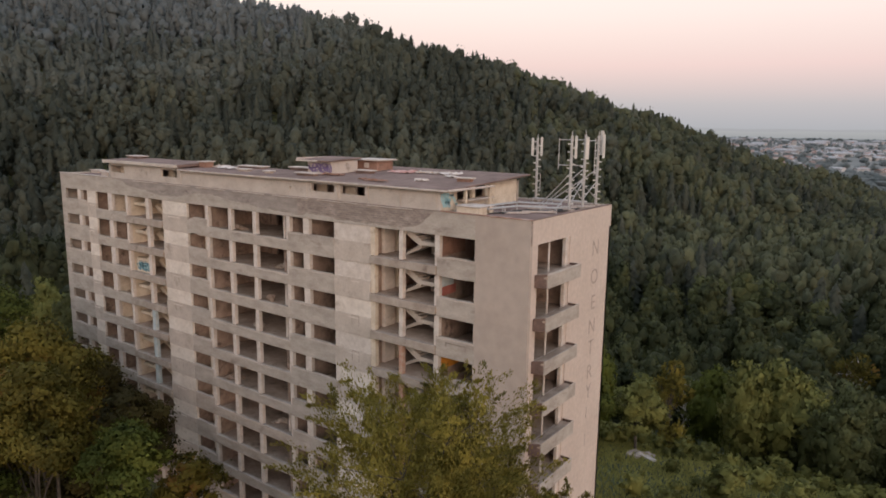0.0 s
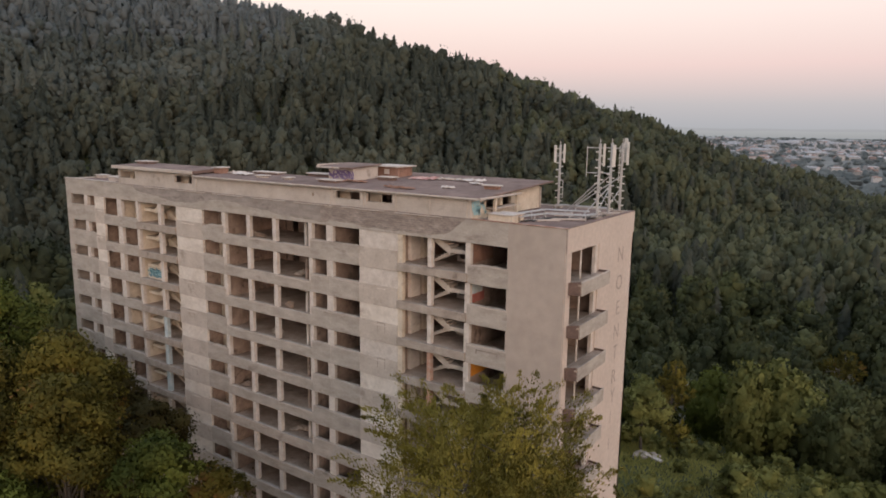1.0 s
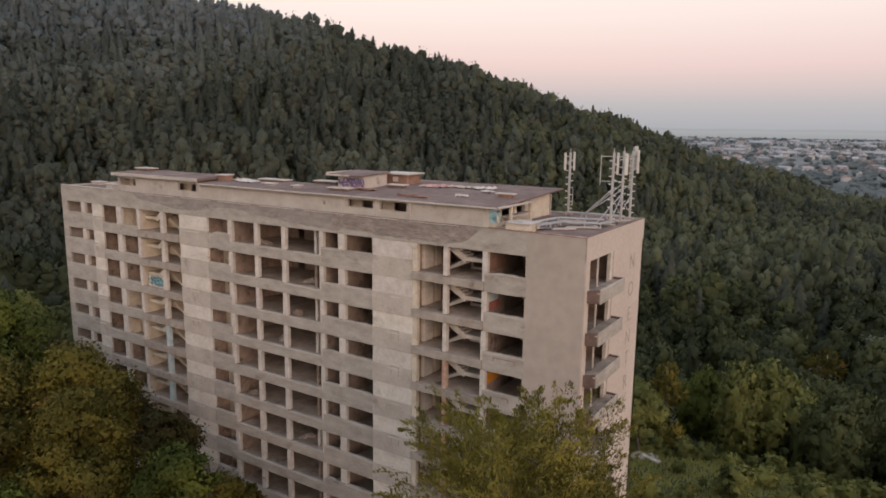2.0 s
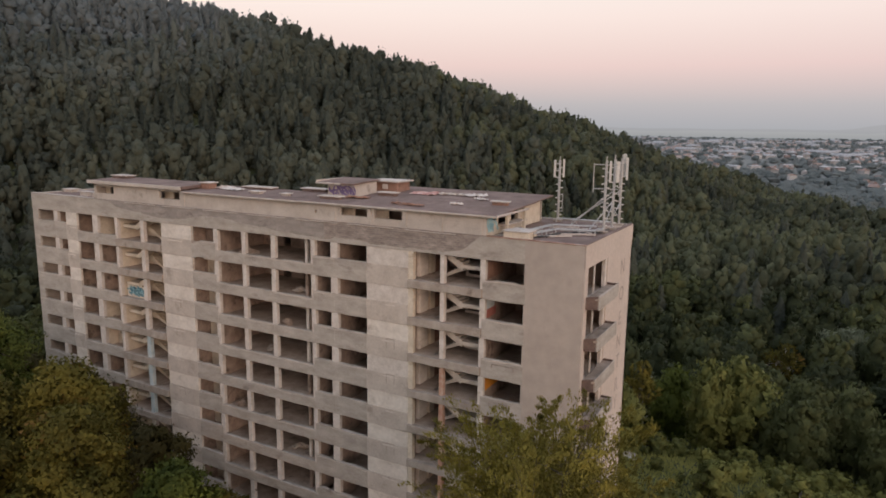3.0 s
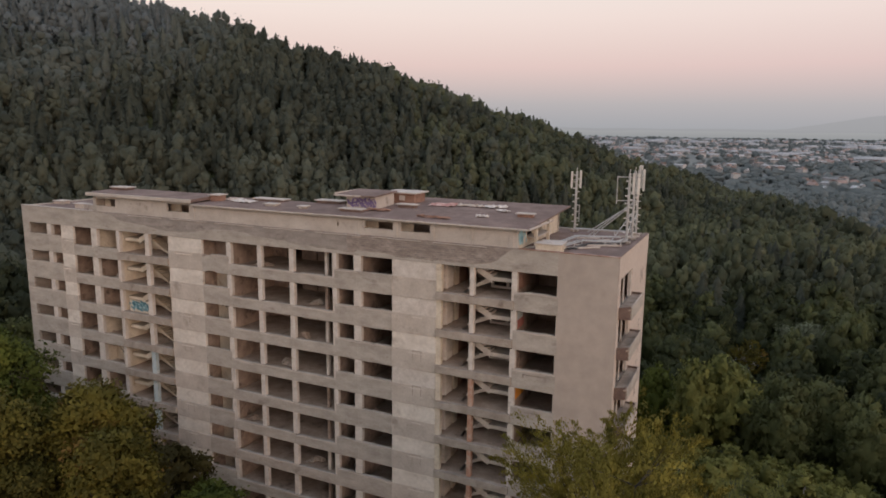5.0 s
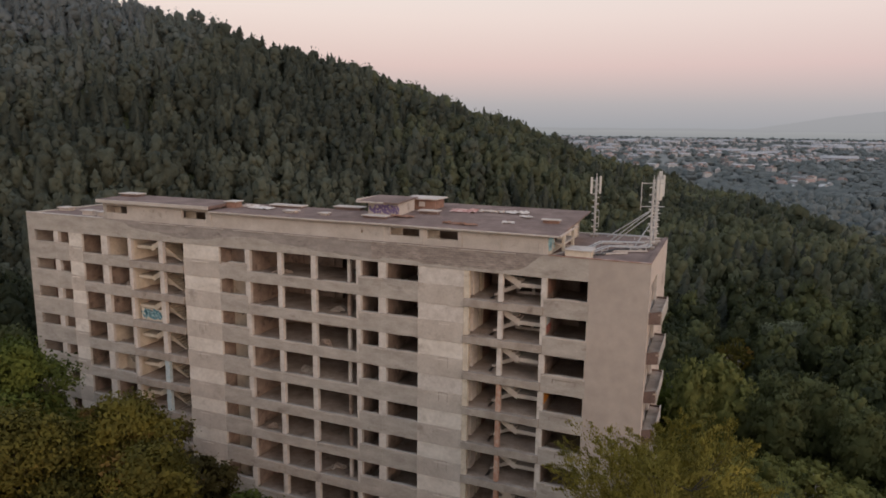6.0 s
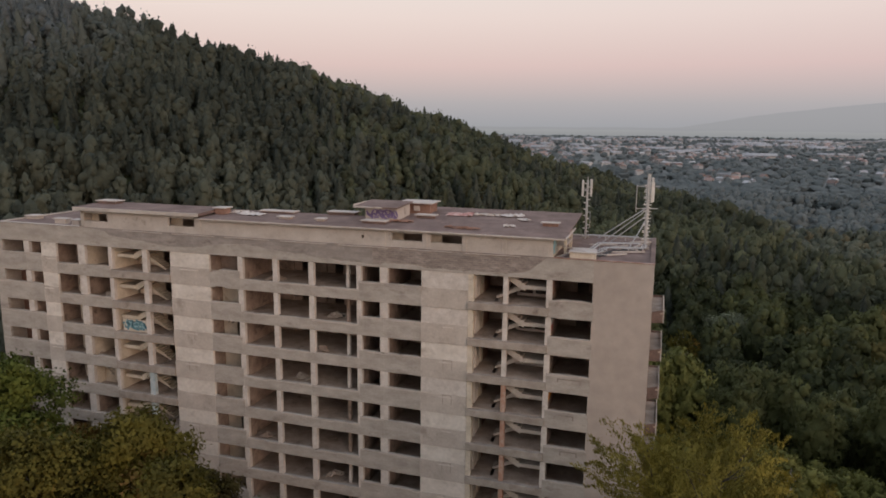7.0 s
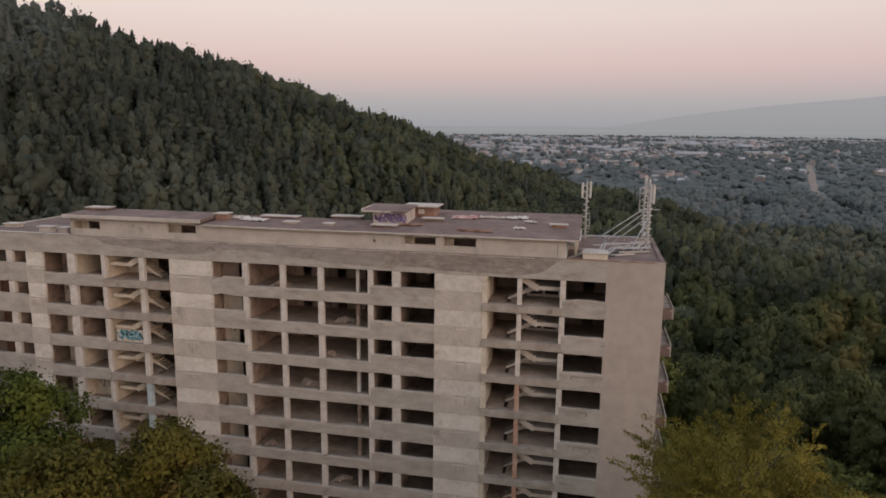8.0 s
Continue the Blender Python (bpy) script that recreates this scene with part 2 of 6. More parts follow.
ANTENNA = surface("pale_plastic_aerial", [(0.55, 0.52, 0.47), (0.66, 0.63, 0.58)], 0.7, 0.5, 16, 0.05)
RED_RAG = surface("faded_red_felt", [(0.34, 0.15, 0.13), (0.46, 0.26, 0.23), (0.60, 0.48, 0.44)], 0.5, 0.9, 12, 0.3)
WHITE_RAG = surface("dirty_white_sheet", [(0.50, 0.45, 0.42), (0.66, 0.62, 0.58)], 0.5, 0.8, 12, 0.2)
SAND = surface("sandy_track", [(0.24, 0.19, 0.155), (0.32, 0.26, 0.215)], 20, 1.0, 0.5, 0.1)
# Field tones are lightened and greyed, with distance haze mixed into the colour.
FIELDS = surface("hazed_fields_and_hedges", [(0.135, 0.150, 0.143), (0.165, 0.176, 0.168), (0.205, 0.210, 0.198)], 130, 1.0, 0.05, 0.1, stain=(0.27, 0.262, 0.245), stain_size=0.006, stain_from=0.62)
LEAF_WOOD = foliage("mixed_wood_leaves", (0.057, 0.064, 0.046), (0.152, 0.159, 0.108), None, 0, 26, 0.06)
# Ridge and brow leaves are mixed paler and bluer to paint in haze.
LEAF_RIDGE_HAZE = foliage("hazed_leaves_far_up_the_hill", (0.108, 0.126, 0.122), (0.172, 0.188, 0.180), None, 0, 40, 0.05)
LEAF_BROW_HAZE = foliage("hazed_leaves_on_the_brow", (0.078, 0.090, 0.076), (0.158, 0.172, 0.142), None, 0, 30, 0.05)
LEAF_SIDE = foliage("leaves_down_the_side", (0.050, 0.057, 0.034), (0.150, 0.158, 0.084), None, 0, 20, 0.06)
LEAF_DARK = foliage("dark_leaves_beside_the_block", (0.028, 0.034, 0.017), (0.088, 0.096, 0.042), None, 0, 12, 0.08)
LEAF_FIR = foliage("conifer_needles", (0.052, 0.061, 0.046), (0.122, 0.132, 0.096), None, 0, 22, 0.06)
# Plain and lower slope leaves hold haze in their colour, the plain most.
LEAF_PLAIN_HAZE = foliage("hazed_leaves_across_the_plain", (0.138, 0.162, 0.158), (0.220, 0.240, 0.228), None, 0, 60, 0.12)
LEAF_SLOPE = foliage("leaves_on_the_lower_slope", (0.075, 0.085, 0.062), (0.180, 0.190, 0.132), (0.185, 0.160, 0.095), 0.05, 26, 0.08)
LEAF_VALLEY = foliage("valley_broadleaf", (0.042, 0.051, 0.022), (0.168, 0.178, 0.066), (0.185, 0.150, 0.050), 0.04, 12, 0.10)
LEAF_GREEN = foliage("fresh_green_leaves", (0.050, 0.066, 0.012), (0.200, 0.218, 0.040), None, 0, 2.5, 0.10)
LEAF_OCHRE = foliage("yellowing_leaves", (0.062, 0.058, 0.012), (0.245, 0.200, 0.036), (0.20, 0.115, 0.03), 0.08, 2.0, 0.10)
LEAF_BROWN = foliage("browning_leaves", (0.032, 0.032, 0.012), (0.105, 0.085, 0.026), None, 0, 2.0, 0.14)
LEAF_BIRCH = foliage("yellow_green_birch_leaves", (0.115, 0.102, 0.020), (0.39, 0.315, 0.062), None, 0, 1.5, 0.12)
LEAF_LIGHT = foliage("light_green_leaves", (0.085, 0.095, 0.026), (0.29, 0.29, 0.088), None, 0, 4, 0.10)
LEAF_WILLOW = foliage("pale_grey_green_leaves", (0.12, 0.135, 0.082), (0.29, 0.305, 0.19), None, 0, 4, 0.10)
GRASS = foliage("yellowish_grass", (0.16, 0.162, 0.038), (0.40, 0.365, 0.10), None, 0, 5, 0.12)
SCRUB_LEAF = foliage("scrub_leaves", (0.065, 0.075, 0.020), (0.23, 0.225, 0.062), None, 0, 5, 0.22)
# Town tiles and walls are dulled in colour, as haze takes their contrast.
ROOF_TILE = surface("red_roof_tiles", [(0.22, 0.16, 0.14), (0.30, 0.225, 0.20)], 3, 0.9, 4, 0.2, vary=0.35)
HOUSE_WALL = surface("pale_house_walls", [(0.21, 0.208, 0.206), (0.37, 0.363, 0.357)], 9, 0.9, 2, 0.1, vary=0.5)
GREY_ROOF = surface("grey_sheet_roofs", [(0.24, 0.245, 0.25), (0.46, 0.46, 0.465)], 5, 0.7, 2, 0.1, vary=0.4)


# ---- mesh helpers ----
def box(bm, x0, x1, y0, y1, z0, z1):
    v = [bm.verts.new((x, y, z)) for z in (z0, z1) for y in (y0, y1) for x in (x0, x1)]
    for a, b, c, d in ((0, 2, 3, 1), (4, 5, 7, 6), (0, 1, 5, 4), (2, 6, 7, 3), (0, 4, 6, 2), (1, 3, 7, 5)):
        bm.faces.new((v[a], v[b], v[c], v[d]))
    return bm


def worn(bm, amount=0.02, step=0.6, bevel=0.02):
    """Cut long edges, round them and knock the surface slightly out of true."""
    if bevel:
        bmesh.ops.bevel(bm, geom=[e for e in bm.edges if e.calc_length() > 4 * bevel], offset=bevel, segments=1, affect="EDGES")
    for axis in range(3):
        span = [v.co[axis] for v in bm.verts]
        lo, hi = min(span), max(span)
        cuts = int((hi - lo) / step)
        for i in range(1, cuts + 1):
            spot, way = Vector((0, 0, 0)), Vector((0, 0, 0))
            spot[axis], way[axis] = lo + (hi - lo) * i / (cuts + 1), 1
            bmesh.ops.bisect_plane(bm, geom=bm.verts[:] + bm.edges[:] + bm.faces[:], plane_co=spot, plane_no=way)
    for v in bm.verts:
        v.co += noise.noise_vector(v.co * 1.7) * amount
    return bm


def prism(bm, outline, axis, a, b):
    """A closed outline of 2D points drawn out from a to b along an axis ("x", "y" or "z")."""
    def put(p, q, k):
        return {"x": (k, p, q), "y": (p, k, q), "z": (p, q, k)}[axis]
    one = [bm.verts.new(put(p, q, a)) for p, q in outline]
    two = [bm.verts.new(put(p, q, b)) for p, q in outline]
    bm.faces.new(one), bm.faces.new(two[::-1])
    for i in range(len(one)):
        j = (i + 1) % len(one)
        bm.faces.new((one[j], one[i], two[i], two[j]))
    bmesh.ops.recalc_face_normals(bm, faces=bm.faces[:])
    return bm


def rod(bm, a, b, r, sides=6, r2=None):
    a, b = Vector(a), Vector(b)
    turn = (b - a).to_track_quat("Z", "Y").to_matrix().to_4x4()
    bmesh.ops.create_cone(bm, cap_ends=True, segments=sides, radius1=r, radius2=r if r2 is None else r2, depth=(b - a).length,
                          matrix=Matrix.Translation((a + b) / 2) @ turn)
    return bm


def part(name, bm, material, parent=None, label=""):
    me = bpy.data.meshes.new(name)
    bm.to_mesh(me)
    bm.free()
    me.materials.append(material)
    ob = new(name, me)
    if parent:
        ob.parent = parent
        ob.matrix_parent_inverse = parent.matrix_basis.inverted() if parent.parent is None else Matrix.Identity(4)
    if label:
        tagged(ob, label)
    return ob


def thing(name, place, label, category, group="", kind=""):
    ob = new(name)
    ob.matrix_basis = Matrix.Translation(place)
    return tagged(ob, label, category, group, kind)


def B():
    return bmesh.new()


def raw_mesh(name, verts, faces, material, tint=None, smooth=False, normals=None):
    """A mesh object from numpy arrays: verts (n, 3), triangles (m, 3)."""
    me = bpy.data.meshes.new(name)
    me.vertices.add(len(verts))
    me.vertices.foreach_set("co", np.ascontiguousarray(verts, dtype=np.float32).ravel())
    me.loops.add(faces.size)
    me.loops.foreach_set("vertex_index", np.ascontiguousarray(faces, dtype=np.int32).ravel())
    me.polygons.add(len(faces))
    me.polygons.foreach_set("loop_start", np.arange(0, faces.size, 3, dtype=np.int32))
    me.polygons.foreach_set("loop_total", np.full(len(faces), 3, dtype=np.int32))
    if smooth:
        me.polygons.foreach_set("use_smooth", np.ones(len(faces), dtype=bool))
    if tint is not None:
        me.attributes.new("tint", "FLOAT", "POINT").data.foreach_set("value", np.ascontiguousarray(tint, dtype=np.float32))
    me.update(calc_edges=True)
    if normals is not None:
        me.polygons.foreach_set("use_smooth", np.ones(len(faces), dtype=bool))
        me.normals_split_custom_set_from_vertices(normals)
    me.materials.append(material)
    return new(name, me)


# ---- terrain ----
SPINE = [(-900.0, 60.0, 208.0), (-443.0, 365.0, 121.5), (-312.0, 464.0, 81.0), (-222.0, 574.0, 41.5), (-150.0, 700.0, 1.0), (-60.0, 850.0, -30.0)]


def height(x, y):
    """Ground height at arrays x, y."""
    x, y = np.asarray(x, float), np.asarray(y, float)
    hill = np.full(x.shape, -999.0)
    for (ax, ay, az), (bx, by, bz) in zip(SPINE, SPINE[1:]):
        ux, uy = bx - ax, by - ay
        k = np.clip(((x - ax) * ux + (y - ay) * uy) / (ux * ux + uy * uy), 0, 1)
        d = np.hypot(x - ax - k * ux, y - ay - k * uy)
        hill = np.maximum(hill, az + k * (bz - az) - 0.47 * np.maximum(0, np.sqrt(d * d + 900) - 30))
    dx = np.maximum(np.maximum(-75 - x, x - 8), 0)
    dy = np.maximum(np.maximum(-60 - y, y - 18), 0)
    away = np.hypot(dx * np.where(x < -60, 0.35, 1.0), dy)
    s = np.clip((away - 6) / 100, 0, 1)
    base = -27 * s * s * (3 - 2 * s)
    far = np.clip((np.hypot(x, y) - 300) / 600, 0, 1)
    east = np.clip((np.degrees(np.arctan2(x - 10, y + 50)) - 1) / 9, 0, 1) * np.clip((np.hypot(x, y + 50) - 260) / 240, 0, 1)
    base = base - 15 * np.maximum(far, east)
    base = base + 2.0 * np.sin(x * 0.031 + 1) * np.sin(y * 0.027) * np.clip(away / 40, 0, 1) * (1 - far)
    base = base + 52 * np.clip((np.hypot(x, y) - 1100) / 3800, 0, 1)
    t = np.clip((hill - base) / 24 + 0.5, 0, 1)
    return base + (hill - base) * t + 6 * t * (1 - t)


def sheet(name, xs, ys, material):
    gx, gy = np.meshgrid(xs, ys)
    verts = np.stack([gx, gy, height(gx, gy)], -1).reshape(-1, 3)
    nx, ny = len(xs), len(ys)
    i = (np.arange(ny - 1)[:, None] * nx + np.arange(nx - 1)[None]).reshape(-1)
    faces = np.concatenate([np.stack([i, i + 1, i + nx + 1], -1), np.stack([i, i + nx + 1, i + nx], -1)])
    return raw_mesh(name, verts, faces, material, smooth=True)


def spaced(lo, hi, fine_lo, fine_hi, fine, growth=1.25):
    mid = list(np.arange(fine_lo, fine_hi + fine, fine))
    step, v, right = fine, fine_hi, []
    while v < hi:
        step *= growth
        v += step
        right.append(min(v, hi))
    step, v, left = fine, fine_lo, []
    while v > lo:
        step *= growth
        v -= step
        left.append(max(v, lo))
    return np.array(left[::-1] + mid + right)


ground = tagged(sheet("ground", spaced(-4900, 4900, -700, 500, 10), spaced(-1500, 4900, -160, 1000, 10), GROUND),
       "dark forest floor and grassy ground under the trees", "ground", kind="structure")
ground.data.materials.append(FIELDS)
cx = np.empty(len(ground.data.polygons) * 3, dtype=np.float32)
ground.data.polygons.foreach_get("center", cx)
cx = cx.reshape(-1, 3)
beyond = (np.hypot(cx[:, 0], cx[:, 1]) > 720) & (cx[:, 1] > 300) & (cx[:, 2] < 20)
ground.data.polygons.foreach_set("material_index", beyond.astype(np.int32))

# ---- the concrete block ----
STOREYS, RISE = 11, 3.1
LEFT, BACK = -65.4, 13.6
HEAD, WALL = 1.66, 0.32
block = thing("abandoned_building", (-33, 6.8, 0), "derelict eleven-storey concrete block with windowless openings and stained render", "building")

# bays along the front: left edge, right edge, depth of the sill below the storey's roof line (None: solid), kind
BAYS = [
    (-64.35, -61.55, 2.85, "window"), (-60.85, -59.3, 2.85, "window"), (-59.3, -57.35, None, "white"),
    (-57.35, -54.65, 3.62, "window"), (-53.8, -50.95, 3.58, "window"), (-50.5, -43.75, 3.9, "stair"),
    (-43.75, -39.4, None, "white"), (-39.4, -36.4, 3.0, "window"), (-35.85, -32.75, 3.72, "window"),
    (-32.25, -29.16, 3.72, "window"), (-28.63, -24.54, 3.76, "window"), (-24.08, -22.36, 3.03, "window"),
    (-21.61, -18.6, 3.03, "window"), (-18.6, -14.5, None, "white"), (-14.5, -8.09, 3.98, "stair"), (-7.63, -4.47, 3.2, "window"),
]


def level(k):
    """Height of the roof line of storey k, counted down from the top."""
    return ROOF - RISE * k


def chipped(bm, top, amount):
    """Break bits out of the upper edge."""
    for v in bm.verts:
        if v.co.z > top - 0.12:
            n = noise.noise(Vector((v.co.x * 1.3, 3.7, v.co.z * 0.9))) + 0.5 * noise.noise(Vector((v.co.x * 4.1, 9.2, v.co.z)))
            v.co.z -= max(0.0, n - 0.12) * amount
    foot = min(v.co.z for v in bm.verts)
    for v in bm.verts:
        if v.co.z < foot + 0.08:
            n = noise.noise(Vector((v.co.x * 1.9, 8.1, v.co.z * 0.9)))
            v.co.z += max(0.0, n - 0.05) * amount * 0.45
    return bm


def stroke(bm, points, width, axis, at):
    """A flat ribbon of paint along 2D points, on a wall across the axis."""
    def put(p, q):
        return (at, p, q) if axis == "x" else (p, at, q)
    sides = []
    for i, (p, q) in enumerate(points):
        a, b = points[max(0, i - 1)], points[min(len(points) - 1, i + 1)]
        dx, dy = b[0] - a[0], b[1] - a[1]
        n = math.hypot(dx, dy) or 1
        w = width * (0.7 + 0.5 * math.sin(i * 1.7))
        sides.append((bm.verts.new(put(p - dy / n * w / 2, q + dx / n * w / 2)), bm.verts.new(put(p + dy / n * w / 2, q - dx / n * w / 2))))
    for (a, b), (c, d) in zip(sides, sides[1:]):
        bm.faces.new((a, b, d, c))


def graffiti(material, axis, at, p0, p1, q0, q1, loops, width, seed, label):
    """One unbroken scrawl of sprayed paint in a rectangle of a wall."""
    r = random.Random(seed)
    bm = B()
    line = []
    for i in range(loops):
        cx = p0 + (p1 - p0) * (i + 0.5) / loops
        cy = (q0 + q1) / 2 + r.uniform(-0.1, 0.1) * (q1 - q0)
        rx, ry = (p1 - p0) / loops * r.uniform(0.5, 0.9), (q1 - q0) * r.uniform(0.28, 0.48)
        s, e, f = r.uniform(0, 6), r.uniform(3.5, 6.5), r.choice((1, 1, 2))
        line += [(cx + rx * math.cos(s + e * j / 12), cy + ry * math.sin(f * (s + e * j / 12) * 0.8)) for j in range(13)]
    stroke(bm, line, width, axis, at)
    return part("graffiti", bm, material, block, label)


# front: spandrels, piers and whitewashed infill, storey by storey
for k in range(STOREYS):
    z = level(k)
    top = z - HEAD
    for i, (a, b, sill, kind) in enumerate(BAYS):
        la = LEFT if i == 0 else (BAYS[i - 1][1] + a) / 2
        rb = -4.35 if i == len(BAYS) - 1 else (b + BAYS[i + 1][0]) / 2
        low = z - (sill if sill else 3.06)
        under = z - RISE - HEAD
        if kind == "stair":
            part("spandrel", chipped(worn(box(B(), la, rb, -0.14, WALL, under + 0.12, low), 0.02, 0.5), low, 0.15), SLAB, block)
            part("lintel", worn(box(B(), la, rb, 0.06, WALL, top, top + 0.13 if k else top + 0.1), 0.01), SLAB, block) if k == 0 else None
        else:
            bite = 1.3 if (k == 0 and i == 7) else 0.03 if kind == "white" else 0.3 if (k * 7 + i) % 5 == 0 else 0.09
            part("spandrel", chipped(worn(box(B(), la, rb, 0.0, WALL, under, low), 0.016, 0.38), low, bite), PALE_RENDER if kind == "white" else CONCRETE, block)
            part("sill", chipped(worn(box(B(), la + 0.02, rb - 0.02, -0.03, 0.0, low - 0.13, low - 0.05), 0.018, 0.4, 0), low - 0.05, 0.2), PALE_RENDER, block) if kind == "window" and (k * 5 + i * 3) % 4 else None
        if kind == "white":
            part("infill_panel", worn(box(B(), la + 0.01, rb - 0.01, 0.05, WALL, low, top), 0.016), PIER_PAINT if i == 13 and k in (0, 1, 3) else WHITEWASH, block)
            if 1 <= k <= 7 and i != 2:
                m = (la + rb) / 2 + (0.35 if i == 13 else -0.2)
                wide = 0.55 if k % 3 == 1 else 0.95
                part("ledge", worn(box(B(), m - wide * 0.8, m + wide * 0.8, -0.04, 0.0, low - 0.27, low - 0.2), 0.015, 0.4, 0), PIER_PAINT, block)
                if k in (2, 3, 5):
                    # the rusty outline of a lost fitting
                    for x0, x1, z0, z1 in ((-0.42, -0.36, -1.0, -0.1), (0.36, 0.42, -1.0, -0.1), (-0.36, 0.36, -0.16, -0.1)):
                        part("fitting_mark", worn(box(B(), m + x0, m + x1, -0.012, 0.004, low + z0 + 0.1, low + z1 + 0.1), 0.012, 0.3, 0), SLAB, block)
            elif (k + i) % 3 != 1:
                m = (la + rb) / 2 + 0.3 * math.sin(k * 2.3 + i)
                half = min(1.0, (rb - la) * 0.3)
                part("ledge", worn(box(B(), m - half, m + half, -0.05, 0.0, low - 0.28, low - 0.2), 0.012), WHITEWASH, block)
        elif i and BAYS[i - 1][3] != "white":
            pl = BAYS[i - 1][1]
            ground_at = z - max(sill, BAYS[i - 1][2] or 0)
            part("pier", worn(box(B(), pl + 0.004, a - 0.004, 0.05, WALL + 0.12, ground_at, top), 0.014, 0.4), PIER_PAINT, block)
    part("pier", worn(box(B(), LEFT, BAYS[0][0], 0.0, WALL, z - 2.85, top), 0.01), CONCRETE, block)
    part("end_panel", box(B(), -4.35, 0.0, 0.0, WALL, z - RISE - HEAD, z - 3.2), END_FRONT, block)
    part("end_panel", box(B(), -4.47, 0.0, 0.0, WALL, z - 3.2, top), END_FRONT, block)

# top of the front: rough masonry, with what is left of the render in front of it
part("top_band", worn(box(B(), LEFT, -23.0, 0.045, WALL, ROOF - HEAD, ROOF + 0.14), 0.025, 0.35), WEATHERED, block, "grey weathered wall with its render fallen off")
part("top_band", worn(box(B(), -23.0, 0.0, 0.045, WALL, ROOF - HEAD, ROOF + 0.14), 0.03, 0.3), WORN_BAND, block, "bare dark masonry with render fallen off")


def render_edge(x):
    keys = [(-66, 35.12), (-53.8, 35.1), (-51.2, 34.9), (-50.6, 34.45), (-47, 34.15), (-44, 33.8), (-41, 33.86), (-38, 34.4), (-35.5, 34.5), (-32.5, 34.15), (-30, 34.0),
            (-28, 33.75), (-24, 33.62), (-22.3, 33.5), (-21.9, 33.78), (-18.8, 33.75), (-18.2, 33.55), (-13, 33.58), (-10.2, 33.68), (-9.3, 34.1), (-8.6, 34.7), (-8.1, 35.1), (1, 35.1)]
    for (a, p), (b, q) in zip(keys, keys[1:]):
        if a <= x <= b:
            return p + (q - p) * (x - a) / (b - a) + (0.11 * noise.noise(Vector((x * 1.1, 0, 0))) + 0.06 * noise.noise(Vector((x * 4.0, 5, 0))) if -51.5 < x < -8.4 else 0)


for start, end, plaster in ((LEFT, -4.47, CONCRETE), (-4.47, 0.0, END_FRONT)):
    bm = B()
    n = max(2, int((end - start) * 4.6))
    xs = [start + (end - start) * i / n for i in range(n + 1)]
    rows = [[bm.verts.new((x, y, ROOF - HEAD if j == 0 else render_edge(x))) for x in xs] for y in (0.0, 0.04) for j in (0, 1)]
    for i in range(n):
        for p, q in ((0, 1), (1, 3), (3, 2), (2, 0)):
            bm.faces.new((rows[p][i], rows[p][i + 1], rows[q][i + 1], rows[q][i]))
    for i in (0, n):
        bm.faces.new((rows[0][i], rows[1][i], rows[3][i], rows[2][i]))
    bmesh.ops.recalc_face_normals(bm, faces=bm.faces[:])
    part("remaining_render", bm, plaster, block)
part("roof_edging", worn(box(B(), LEFT - 0.05, -54.1, -0.06, 0.32, ROOF + 0.14, ROOF + 0.2), 0.015), COPING, block)
part("roof_edging", worn(box(B(), -0.34, 0.03, 0.3, BACK, ROOF + 0.08, ROOF + 0.13), 0.015), ROOFING, block)
part("roof_edging", worn(box(B(), -7.6, 0.04, -0.05, 0.3, ROOF + 0.1, ROOF + 0.16), 0.02), RUSTY, block)
for i in range(7):
    x = -49 + 5.7 * i
    part("ledge", worn(box(B(), x, x + 4.6, -0.03, 0.05, ROOF + 0.0, ROOF + 0.07), 0.03, 0.4), COPING, block)

